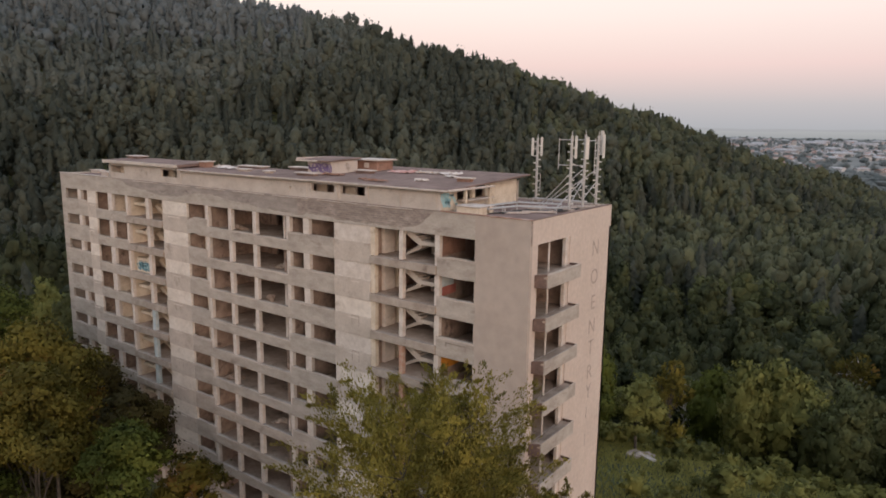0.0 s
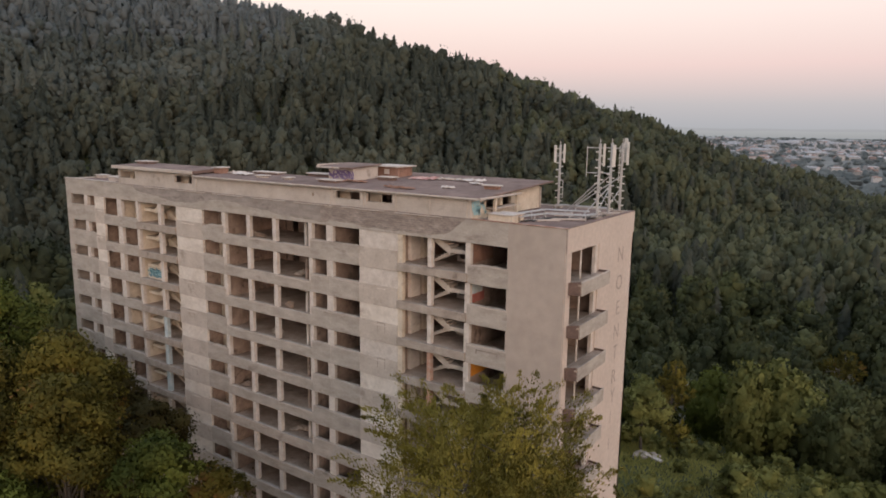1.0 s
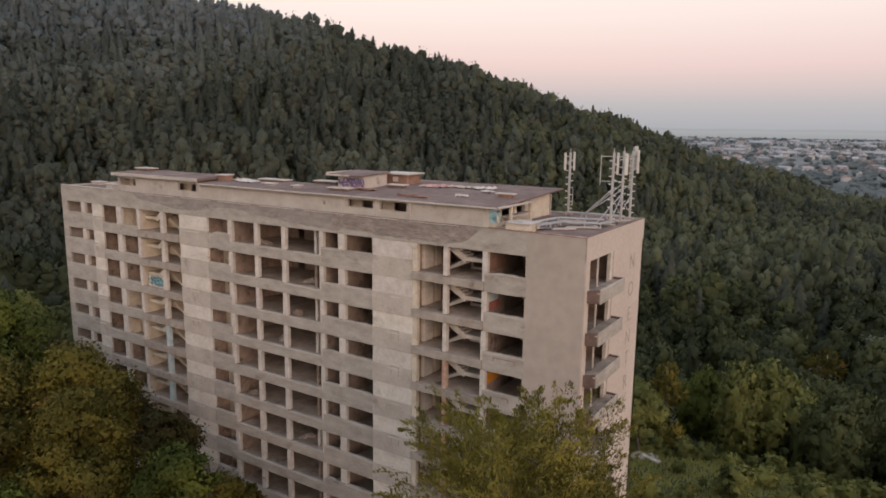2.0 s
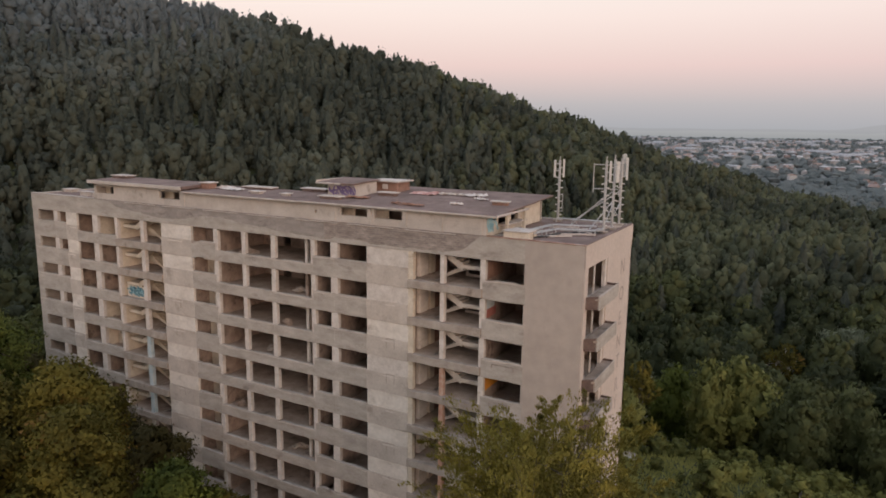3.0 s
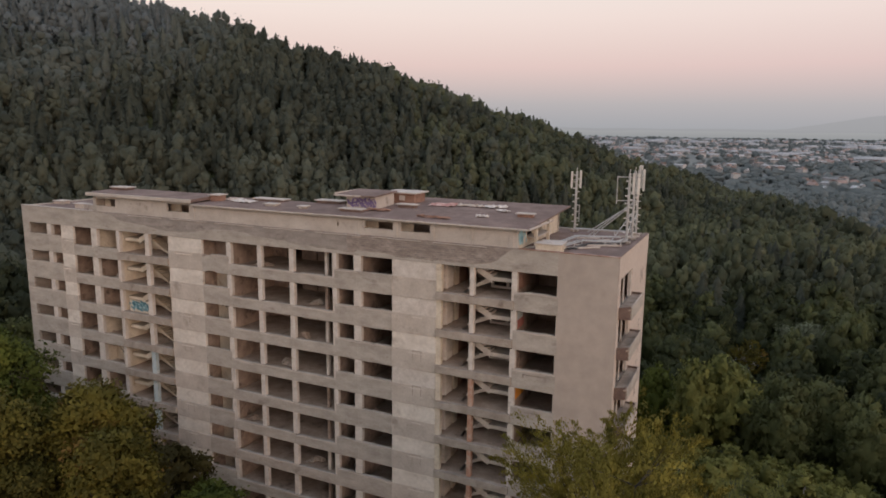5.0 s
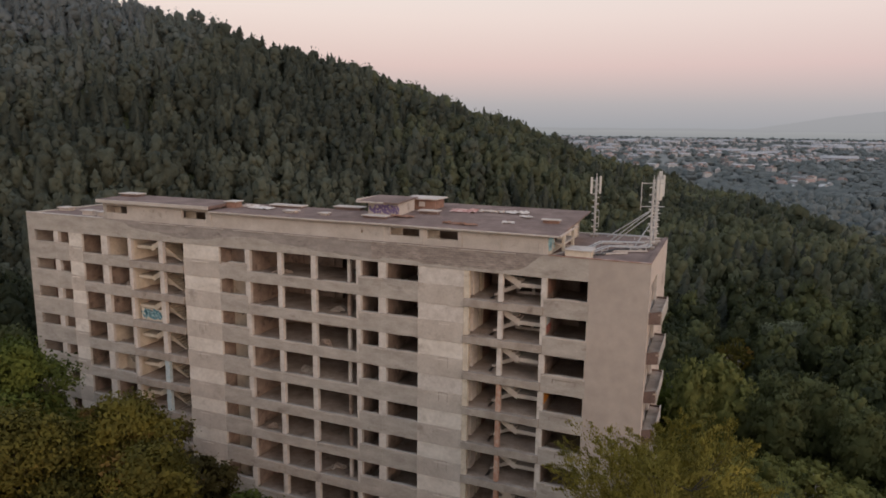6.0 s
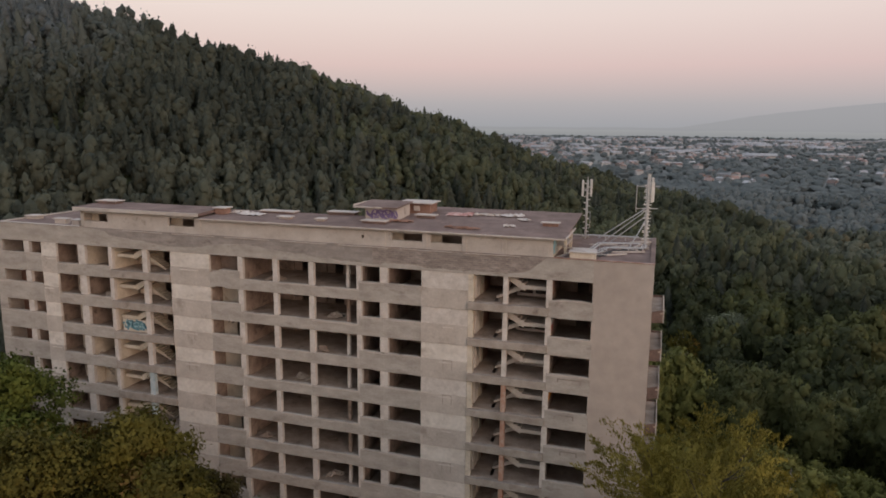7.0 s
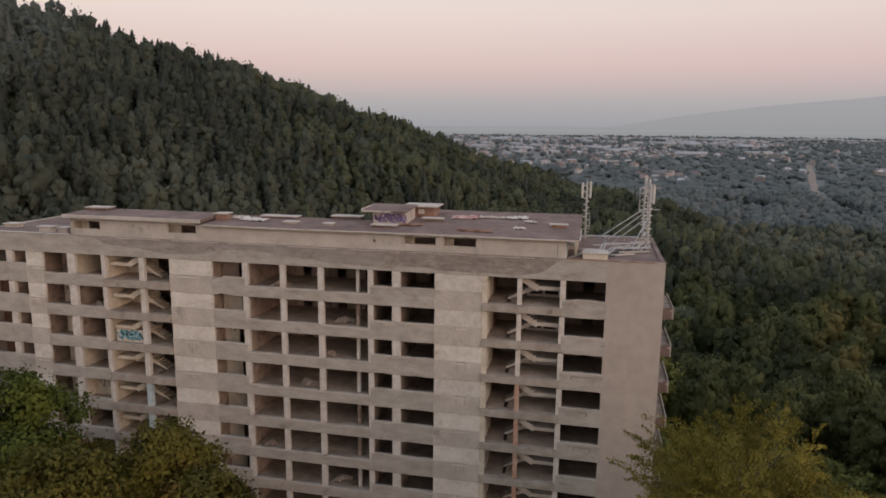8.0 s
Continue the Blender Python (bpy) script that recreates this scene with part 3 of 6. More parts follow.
# the shell behind
for k in range(STOREYS):
    z = level(k)
    top, under, floor_z, ceil_z = z - HEAD, z - RISE - HEAD, z - 3.98, z - 1.12 if k else ROOF - 0.4
    part("floor_slab", box(B(), LEFT + 0.3, -0.3, WALL, BACK - 0.3, z - 4.22, floor_z), INNER_FLOOR, block)
    part("back_wall", box(B(), LEFT, 0.0, BACK - 0.3, BACK, under, top), CONCRETE, block)
    part("end_wall", box(B(), LEFT, LEFT + 0.3, WALL, BACK - 0.3, under, top), CONCRETE, block)
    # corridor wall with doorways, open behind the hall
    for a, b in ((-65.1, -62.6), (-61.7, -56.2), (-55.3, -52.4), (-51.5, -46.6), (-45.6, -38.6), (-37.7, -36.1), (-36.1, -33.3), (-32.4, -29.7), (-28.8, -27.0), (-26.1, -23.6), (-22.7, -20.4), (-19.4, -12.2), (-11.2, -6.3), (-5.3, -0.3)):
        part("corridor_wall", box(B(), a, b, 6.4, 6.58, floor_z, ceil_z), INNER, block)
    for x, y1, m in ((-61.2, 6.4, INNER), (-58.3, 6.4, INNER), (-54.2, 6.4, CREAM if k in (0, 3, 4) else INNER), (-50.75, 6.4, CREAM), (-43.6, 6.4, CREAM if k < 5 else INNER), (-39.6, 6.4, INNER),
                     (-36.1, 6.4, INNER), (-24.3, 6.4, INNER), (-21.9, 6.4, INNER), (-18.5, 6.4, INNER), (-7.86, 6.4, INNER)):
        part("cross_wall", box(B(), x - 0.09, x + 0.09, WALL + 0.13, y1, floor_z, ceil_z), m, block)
    # thin partitions close behind some openings
    part("partition", box(B(), -57.2, -55.9, 2.3, 2.42, floor_z, ceil_z), CREAM if k in (1, 2, 3, 4, 6) else INNER, block)
    part("partition", box(B(), -39.45, -37.75 + 0.25 * math.sin(k * 2.1), 2.0, 2.12, floor_z, ceil_z), CREAM if k else INNER, block)
    if k in (1, 2, 3):
        part("partition", box(B(), -65.1, -61.35, 2.6, 2.72, floor_z, ceil_z), RUST_WALL, block)
    if k in (4, 8):
        part("partition", box(B(), -54.05, -51.6, 1.8, 1.92, floor_z, ceil_z), CREAM, block)
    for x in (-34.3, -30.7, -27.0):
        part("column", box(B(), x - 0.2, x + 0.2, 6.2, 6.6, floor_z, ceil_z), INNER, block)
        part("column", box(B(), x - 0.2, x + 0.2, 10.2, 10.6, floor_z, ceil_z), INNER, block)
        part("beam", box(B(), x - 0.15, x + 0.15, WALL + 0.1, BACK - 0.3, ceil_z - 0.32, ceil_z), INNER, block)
    part("column", worn(box(B(), -25.9, -25.6, 0.9, 1.2, floor_z, ceil_z), 0.015, 0.5), PIER_PAINT if k in (0, 2, 3, 6) else INNER, block)

# the two open stairs
STEP = 9
for k in range(STOREYS):
    z = level(k)
    floor_z, ceil_z = z - 3.98, z - 1.12 if k else ROOF - 0.4
    for x_col, x_land, x_wall, turn in ((-11.39, -9.95, -8.1, 1), (-46.68, -48.5, -50.5, -1)):
        half = 0.19 if turn > 0 else 0.28
        wall_paint = BRICK_RED if (turn > 0 and k in (3, 4, 5, 6, 7)) else PALE_BLUE if (turn < 0 and k in (4, 5, 6)) else PIER_PAINT
        part("column", worn(box(B(), x_col - half, x_col + half, 0.08, 0.5, floor_z, z - HEAD + 0.12), 0.014, 0.4), wall_paint, block)
        land_z = floor_z + 1.55
        lo, hi = sorted((x_land, x_wall))
        landing = part("stair_landing", worn(box(B(), lo, hi, 0.75, 3.3, land_z - 0.32, land_z), 0.012, 0.8), STAIR if turn > 0 else CREAM, block)
        start = x_land - turn * 2.6
        for name, y0, y1, za, zb, xa, xb in (("stair_flight", 2.05, 3.25, floor_z, land_z, start, x_land), ("stair_flight", 0.8, 2.0, ceil_z + 0.24 if k else floor_z + 3.1, land_z, start, x_land)):
            outline = []
            for i in range(STEP):
                xi, zi = xa + (xb - xa) * i / STEP, za + (zb - za) * i / STEP
                zn = za + (zb - za) * (i + 1) / STEP
                outline += [(xi, zn if zb > za else zi), (xa + (xb - xa) * (i + 1) / STEP, zn if zb > za else zi)]
            outline += [(xb, zb - 0.5), (xa, za - 0.5 if za > zb else za - 0.05)]
            part(name, prism(B(), outline, "y", y0, y1), STAIR if turn > 0 else CREAM, block)
    # the room beside the stair: jambs and a doorway wall in cream
    part("jamb", worn(box(B(), -14.5, -14.05, 0.06, 0.5, floor_z, z - HEAD + 0.1), 0.012, 0.6), CREAM, block)
    for y0, y1, tone in ((1.3, 2.6, WHITEWASH), (2.9, 3.7, CREAM), (3.7, 5.6, RUST_WALL)):
        part("jamb", worn(box(B(), -14.45, -14.15 + 0.04 * y0, y0, y1, floor_z, ceil_z), 0.012, 0.6), tone, block)
    part("lintel", box(B(), -14.4, -14.25, 0.35, 3.5, ceil_z - 0.45, ceil_z), CREAM, block)
    part("cross_wall", box(B(), -14.6, -14.46, WALL, 6.4, floor_z, ceil_z), INNER, block)
    # low wall behind the landing with two hatches through it
    for x0, x1, z0, z1 in ((-11.1, -8.15, 0.0, 0.22), (-11.1, -8.15, 0.85, 1.3), (-11.1, -10.85, 0.22, 0.85), (-9.75, -9.5, 0.22, 0.85), (-8.4, -8.15, 0.22, 0.85)):
        part("parapet", box(B(), x0, x1, 3.6, 3.75, floor_z + z0, floor_z + z1), STAIR, block)
    part("lining_wall", worn(box(B(), -50.45, -47.3, 3.5, 3.62, floor_z, ceil_z), 0.01, 1.2), CREAM, block)

# right end wall: a strip of loggias with bent parapets
for k in range(STOREYS):
    z = level(k)
    top, under = z - HEAD, z - RISE - HEAD
    floor_z = z - 3.98
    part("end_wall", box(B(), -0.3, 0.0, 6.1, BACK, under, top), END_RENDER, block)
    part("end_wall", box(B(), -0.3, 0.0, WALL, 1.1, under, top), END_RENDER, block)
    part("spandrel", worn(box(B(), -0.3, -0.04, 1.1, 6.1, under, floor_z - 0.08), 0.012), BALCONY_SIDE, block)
    part("sill", worn(box(B(), -0.32, 0.03, 1.12, 6.08, floor_z - 0.08, floor_z + 0.02), 0.012, 0.6), END_RENDER, block)
    part("jamb", worn(box(B(), -0.26, 0.03, 5.35, 5.62, floor_z, top), 0.008), PIER_PAINT, block)
    part("jamb", worn(box(B(), -0.3, -0.05, 5.62, 6.1, floor_z, top), 0.006), END_RENDER, block)
    part("post", worn(box(B(), -0.2, -0.08, 2.95, 3.07, floor_z, top), 0.01, 0.5), PIER_PAINT, block)
    part("cross_wall", box(B(), -3.9, -3.75, WALL, 6.4, floor_z, z - 1.12 if k else ROOF - 0.4), INNER, block)
    slab = part("balcony_slab", worn(box(B(), 0.0, 0.9, 0.9, 6.12, floor_z + 0.04, floor_z + 0.18), 0.012, 0.8), INNER_FLOOR, block)
    part("front_panel", chipped(worn(box(B(), 0.84, 0.94, 0.96, 6.18, floor_z - 0.66, floor_z + 0.40), 0.016, 0.4), floor_z + 0.40, 0.25 if k == 0 else 0.1), CONCRETE, slab)
    bm = worn(box(B(), 0.02, 0.835, 0.68, 0.77, floor_z - 0.64, floor_z + 0.36), 0.01, 0.4)
    for v in bm.verts:
        # the near side runs out askew and climbs towards the front
        v.co.y += 0.34 * v.co.x
        v.co.z -= 0.10 * (1 - v.co.x / 0.84) if v.co.z > floor_z - 0.2 else 0.0
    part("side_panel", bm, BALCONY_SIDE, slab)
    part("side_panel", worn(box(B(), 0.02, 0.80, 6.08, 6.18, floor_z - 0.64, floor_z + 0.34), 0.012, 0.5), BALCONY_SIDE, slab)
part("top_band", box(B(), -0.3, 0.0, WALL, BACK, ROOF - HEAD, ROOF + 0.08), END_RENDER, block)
part("top_band", box(B(), LEFT, LEFT + 0.3, WALL, BACK, ROOF - HEAD, ROOF + 0.1), CONCRETE, block)
part("top_band", box(B(), LEFT + 0.3, -0.3, BACK - 0.3, BACK, ROOF - HEAD, ROOF + 0.08), CONCRETE, block)
deck = part("roof_deck", worn(box(B(), LEFT + 0.3, -0.3, WALL, BACK - 0.3, ROOF - 0.4, ROOF - 0.02), 0.02, 2.5), ROOFING, block)

# painted letters down the end wall; those past reading are bars
letters = "NOENTRY"
for i, zc in enumerate((31.8, 29.45, 27.3, 25.3, 23.5, 21.4, 19.7)):
    curve = bpy.data.curves.new("letter", "FONT")
    curve.body, curve.size, curve.align_x, curve.align_y, curve.extrude = letters[i], 1.75, "CENTER", "CENTER", 0.002
    ob = new("letter", curve)
    ob.matrix_basis = pose(0.02, 10.75, zc, 90, 0, 90)
    ob.parent = block
    ob.matrix_parent_inverse = block.matrix_basis.inverted()
    curve.materials.append(FADED_PAINT)
for zc in (17.9, 15.5):
    part("letter_bar", box(B(), 0.012, 0.018, 10.5, 10.62, zc - 0.5, zc + 0.5), FADED_PAINT, block)

# attic storey and its roofs
part("attic_wall", worn(box(B(), -54.0, -53.6, 0.1, 0.4, ROOF + 0.14, ROOF + 1.82), 0.01), CONCRETE, block)
ATTIC = [(-53.6, -50.8, 0.78, 1.5), (-43.75, -40.85, 0.78, 1.5), (-24.03, -23.8, 0.74, 0.98), (-21.26, -18.56, 0.74, 1.36), (-17.84, -15.06, 0.72, 1.4)]
edge = -53.6
for a, b, lo, hi in ATTIC + [(-7.7, -7.7, 0, 0)]:
    roof_at = 1.82 if edge < -41 else 1.62
    if a - edge > 0.05:
        part("attic_wall", worn(box(B(), edge, a, 0.1, 0.4, ROOF + 0.14, ROOF + roof_at), 0.012, 0.7), ATTIC_RENDER, block)
    if b > a:
        part("attic_wall", worn(box(B(), a, b, 0.1, 0.4, ROOF + 0.14, ROOF + lo), 0.012), ATTIC_RENDER, block)
        part("attic_wall", worn(box(B(), a, b, 0.1, 0.4, ROOF + hi, ROOF + roof_at), 0.012), ATTIC_RENDER, block)
        part("inner_wall", box(B(), a - 0.6, a + 0.22 * (b - a), 1.3, 1.45, ROOF, ROOF + roof_at), CREAM, block)
        part("inner_wall", box(B(), a - 0.6, b + 0.6, 2.9, 3.05, ROOF, ROOF + roof_at), INNER, block)
    edge = b
for x in (-40.3, -22.0, -18.3, -14.9, -11.6, -8.2):
    part("pilaster", worn(box(B(), x - 0.2, x + 0.2, 0.04, 0.12, ROOF + 0.14, ROOF + 1.6), 0.01), ATTIC_RENDER, block)
part("attic_wall", worn(box(B(), -54.0, -53.7, 0.4, 3.7, ROOF, ROOF + 1.8), 0.012, 1.5), CONCRETE, block)
part("attic_wall", worn(box(B(), -25.7, -7.6, 11.2, 11.4, ROOF, ROOF + 1.8), 0.012, 3), CONCRETE, block)
for a, b, lo, hi in ((0.4, 2.3, 0, 1.7), (2.3, 4.4, 0, 0.75), (4.4, 4.8, 0, 1.75), (4.8, 6.2, 0, 0.7), (6.2, 11.2, 0, 1.9)):
    part("attic_wall", worn(box(B(), -8.0, -7.7, a, b, ROOF + lo, ROOF + hi), 0.02, 0.5), CREAM, block)
part("attic_wall", box(B(), -54.0, -40.1, 3.5, 3.7, ROOF, ROOF + 1.85), CONCRETE, block)
part("attic_wall", box(B(), -40.1, -25.7, 5.0, 5.2, ROOF, ROOF + 1.7), CONCRETE, block)
part("attic_wall", box(B(), -13.0, -12.8, 0.4, 11.2, ROOF, ROOF + 1.7), INNER, block)


for x, y in ((-7.0, 2.4), (-7.0, 5.8)):
    part("post", worn(box(B(), x - 0.12, x + 0.12, y - 0.12, y + 0.12, ROOF, ROOF + 1.75), 0.015, 0.4), CREAM, block)
part("sill", worn(box(B(), -7.75, -6.9, 2.2, 6.3, ROOF + 0.7, ROOF + 0.8), 0.02, 0.5), COPING, block)


def roof_slab(x0, x1, y0, y1, z0, z1, thick, material):
    """A thin roof that rises from the front to the back."""
    bm = B()
    prism(bm, [(y0, z0), (y1, z1), (y1, z1 + thick), (y0, z0 + thick)], "x", x0, x1)
    return worn(bm, 0.03, 1.2, 0.015)


main_roof = part("attic_roof", roof_slab(-25.7, -6.7, -0.3, 11.8, ROOF + 1.62, ROOF + 2.22, 0.12, 0), ROOFING, block, "dark tarred roof sheet with a frayed edge")
middle_roof = part("attic_roof", roof_slab(-40.1, -25.7, -0.3, 5.4, ROOF + 1.6, ROOF + 1.8, 0.12, 0), ROOFING, block, "dark tarred roof sheet with a frayed edge")
part("roof_fascia", worn(box(B(), -40.1, -25.7, -0.36, -0.28, ROOF + 1.55, ROOF + 1.7), 0.025, 0.35), COPING, middle_roof)
part("roof_fascia", worn(box(B(), -25.7, -6.75, -0.36, -0.28, ROOF + 1.58, ROOF + 1.72), 0.022, 0.35), COPING, main_roof)
part("roof_fascia", worn(box(B(), -6.72, -6.62, -0.3, 6.0, ROOF + 1.6, ROOF + 1.76), 0.02, 0.4), COPING, main_roof)
part("attic_wall", box(B(), -25.7, -25.5, 5.4, 11.2, ROOF, ROOF + 1.8), CONCRETE, block)
left_roof = part("attic_roof", roof_slab(-54.4, -40.1, -0.35, 3.9, ROOF + 1.82, ROOF + 1.98, 0.3, 0), ROOFING, block)
part("roof_fascia", worn(box(B(), -54.42, -40.05, -0.42, -0.34, ROOF + 1.8, ROOF + 2.14), 0.015, 0.5), ATTIC_RENDER, left_roof)


def roof_z(x, y):
    return ROOF + (2.12 + 0.04 * y if x < -40.1 else 1.72 + 0.035 * y if x < -25.7 else 1.75 + 0.05 * y) if -54.2 < x < -6.8 else ROOF - 0.02


def vent(x0, x1, y0, y1, h, body=None, inset=0.15):
    """A flat-capped ventilation shaft on the roof."""
    z = roof_z((x0 + x1) / 2, y0) - 0.05
    shaft = part("roof_vent", worn(box(B(), x0 + inset, x1 - inset, y0 + inset, y1 - inset, z, z + h), 0.01, 0.6), body or ATTIC_RENDER, block)
    part("vent_cap", worn(box(B(), x0, x1, y0, y1, z + h, z + h + 0.1), 0.012, 0.6), COPING, shaft)


vent(-65.0, -63.2, 3.4, 4.6, 0.35)
vent(-59.3, -57.6, 1.7, 2.7, 0.5)
vent(-56.9, -55.6, 1.5, 2.5, 0.5)
vent(-54.1, -51.6, 2.2, 3.6, 0.3, ROOFING)
vent(-40.2, -38.8, 2.0, 3.3, 0.62, RUST_WALL)
vent(-36.6, -32.8, 4.2, 5.4, 0.2, ROOFING)
vent(-33.0, -31.6, 1.4, 2.3, 0.22)
vent(-29.2, -28.2, 1.4, 2.2, 0.22)
vent(-29.8, -26.8, 5.0, 6.2, 0.3, ROOFING)
vent(-24.7, -22.3, 1.3, 2.2, 0.25, ROOFING)
vent(-21.0, -19.0, 5.0, 6.0, 0.3, ROOFING)
vent(-9.4, -7.8, 4.3, 5.0, 0.3, RUST_WALL)
# the lift housing with its wing of a roof, and the lower box behind it
hz = roof_z(-23, 3)
housing = part("lift_housing", worn(box(B(), -25.0, -22.0, 3.2, 6.6, hz - 0.1, hz + 1.2), 0.012), ATTIC_RENDER, block)
bm = B()
prism(bm, [(2.7, hz + 1.12), (6.9, hz + 1.32), (6.9, hz + 1.44), (2.7, hz + 1.24)], "x", -25.9, -21.8)
lid = part("housing_roof", worn(bm, 0.012, 0.8), ROOFING, housing)
part("housing_roof", worn(box(B(), -25.96, -25.9, 2.7, 6.9, hz + 1.12, hz + 1.42), 0.008), COPING, housing)
part("housing_roof", worn(box(B(), -25.96, -23.2, 2.62, 2.7, hz + 1.1, hz + 1.25), 0.008), COPING, housing)
rear = part("lift_housing", worn(box(B(), -23.2, -20.3, 7.4, 9.6, hz, hz + 1.15), 0.012), RUST_WALL, block)
part("housing_roof", worn(box(B(), -23.5, -20.0, 7.1, 9.9, hz + 1.15, hz + 1.28), 0.012), COPING, rear)
part("window", box(B(), -21.9, -21.3, 7.36, 7.42, hz + 0.5, hz + 0.95), COPING, rear)
graffiti(PURPLE, "y", 3.17, -24.8, -22.1, hz + 0.1, hz + 1.05, 6, 0.16, 3, "purple sprayed scrawl")
graffiti(PURPLE, "y", 3.165, -24.6, -22.3, hz + 0.1, hz + 1.0, 5, 0.12, 8, "purple sprayed scrawl")
bm = B()
box(bm, -7.685, -7.68, 0.45, 1.25, ROOF + 0.35, ROOF + 1.4)
part("paint_patch", worn(bm, 0.004, 0.2, 0), CYAN, block, "pale blue sprayed patch")
graffiti(CYAN, "x", -7.675, 0.4, 2.2, ROOF + 0.4, ROOF + 1.4, 4, 0.2, 5, "pale blue sprayed patch")
# sprayed marks inside the openings
z2 = level(2)
part("parapet", worn(box(B(), -50.2, -47.2, 0.56, 0.68, z2 - 3.95, z2 - 2.75), 0.012, 0.5), CREAM, block)
graffiti(TEAL, "y", 0.545, -50.0, -47.4, z2 - 3.8, z2 - 2.8, 7, 0.22, 21, "teal and blue sprayed lettering")
graffiti(TEAL, "y", 0.54, -49.8, -47.5, z2 - 3.75, z2 - 2.9, 6, 0.3, 22, "teal and blue sprayed lettering")
graffiti(CYAN, "y", 0.535, -49.7, -47.6, z2 - 3.7, z2 - 2.95, 6, 0.1, 23, "pale blue edge of the sprayed lettering")
for k, s in ((0, 31), (4, 33), (5, 34)):
    zz = level(k)
    graffiti(DARK_PAINT, "y", 3.49 if k > 3 else 2.28, -50.0 if k > 3 else -57.1, -47.6 if k > 3 else -56.0, zz - 3.8, zz - 2.6, 4, 0.06, s, "thin black sprayed scrawl")
for k in (1, 2):
    graffiti(COPING, "y", 2.585, -63.6, -61.8, level(k) - 2.75, level(k) - 2.0, 4, 0.1, 60 + k, "white sprayed lettering")
graffiti(DARK_PAINT, "y", 2.27, -57.0, -56.0, level(1) - 3.3, level(1) - 2.4, 3, 0.07, 63, "thin black sprayed scrawl")
graffiti(DARK_PAINT, "y", 1.78, -53.6, -52.0, level(4) - 3.3, level(4) - 2.3, 3, 0.07, 64, "thin black sprayed scrawl")
for k in (2, 4):
    graffiti(DARK_PAINT, "y", 1.98, -38.9, -38.1, level(k) - 2.6, level(k) - 2.0, 2, 0.08, 40 + k, "thin black sprayed scrawl")
part("paint_patch", worn(box(B(), -7.76, -7.75, 0.5, 3.4, level(3) - 3.0, level(3) - 1.75), 0.01, 0.25, 0), ORANGE, block, "orange paint patch on the inner wall")
part("paint_patch", worn(box(B(), -7.76, -7.75, 0.5, 3.6, level(0) - 3.3, level(0) - 1.7), 0.01, 0.25, 0), RUST_WALL, block)
part("paint_patch", worn(box(B(), -7.76, -7.75, 0.5, 2.4, level(1) - 3.3, level(1) - 2.6), 0.01, 0.25, 0), RED_PAINT, block)
part("paint_patch", worn(box(B(), -7.76, -7.75, 0.5, 2.1, level(1) - 2.6, level(1) - 1.75), 0.01, 0.25, 0), PALE_BLUE, block)
for k, x, w in ((2, -6.0, 0.95), (3, -6.3, 0.8), (4, -5.8, 0.7)):
    # the dark outline of a lost sign
    zz = level(k) - 3.6
    for x0, x1, z0, z1 in ((-w, w, 0.0, 0.09), (-w, -w + 0.1, -0.3, 0.0), (w - 0.1, w, -0.3, 0.0)):
        part("sign_mark", worn(box(B(), x + x0, x + x1, -0.03, -0.018, zz + z0, zz + z1), 0.015, 0.25, 0), WORN_BAND, block)

# ---- things on the roof ----


def panel_antenna(mast, x, y, z, h=1.5, yaw=0):
    bm = B()
    box(bm, -0.14, 0.14, -0.09, 0.09, 0, h)
    bmesh.ops.bevel(bm, geom=bm.edges[:], offset=0.03, segments=2, affect="EDGES")
    bmesh.ops.transform(bm, matrix=pose(x, y, z, 0, 0, yaw), verts=bm.verts[:])
    part("panel_antenna", bm, ANTENNA, mast)


def mast(x, y, top, panels, stays=(), arms=(), label=""):
    """A stepped tubular mast on a foot, with flat aerials and stays."""
    z0 = ROOF - 0.02
    m = thing("antenna_mast", (x, y, z0), label, "antenna", "telecom masts on the roof")
    part("foot", worn(box(B(), x - 0.35, x + 0.35, y - 0.35, y + 0.35, z0, z0 + 0.18), 0.005, 5, 0.02), SLAB, m)
    part("pole", rod(B(), (x, y, z0 + 0.15), (x, y, top - 0.35), 0.105, 10), STEEL, m)
    part("finial", rod(B(), (x, y, top - 0.35), (x, y, top), 0.03, 6), STEEL, m)
    n = int((top - z0 - 0.8) / 0.3)
    for i in range(n):
        zi = z0 + 0.6 + i * 0.3
        s = 1 if i % 2 else -1
        part("step_bolt", rod(B(), (x - 0.28 * s, y - 0.12 * s, zi), (x + 0.06 * s, y, zi), 0.05, 5), ANTENNA, m)
    for dx, dy, zz, h in panels:
        part("bracket", rod(B(), (x, y, zz + h * 0.5), (x + dx, y + dy, zz + h * 0.5), 0.03, 5), STEEL, m)
        panel_antenna(m, x + dx, y + dy, zz, h, math.degrees(math.atan2(dy, dx)) - 90)
    for a, b, r in arms:
        part("arm", rod(B(), (x + a[0], y + a[1], a[2]), (x + b[0], y + b[1], b[2]), r, 6), STEEL, m)
    for bx, by, zz in stays:
        part("stay", rod(B(), (x, y, zz), (bx, by, z0), 0.05, 6), STEEL, m)
    return m


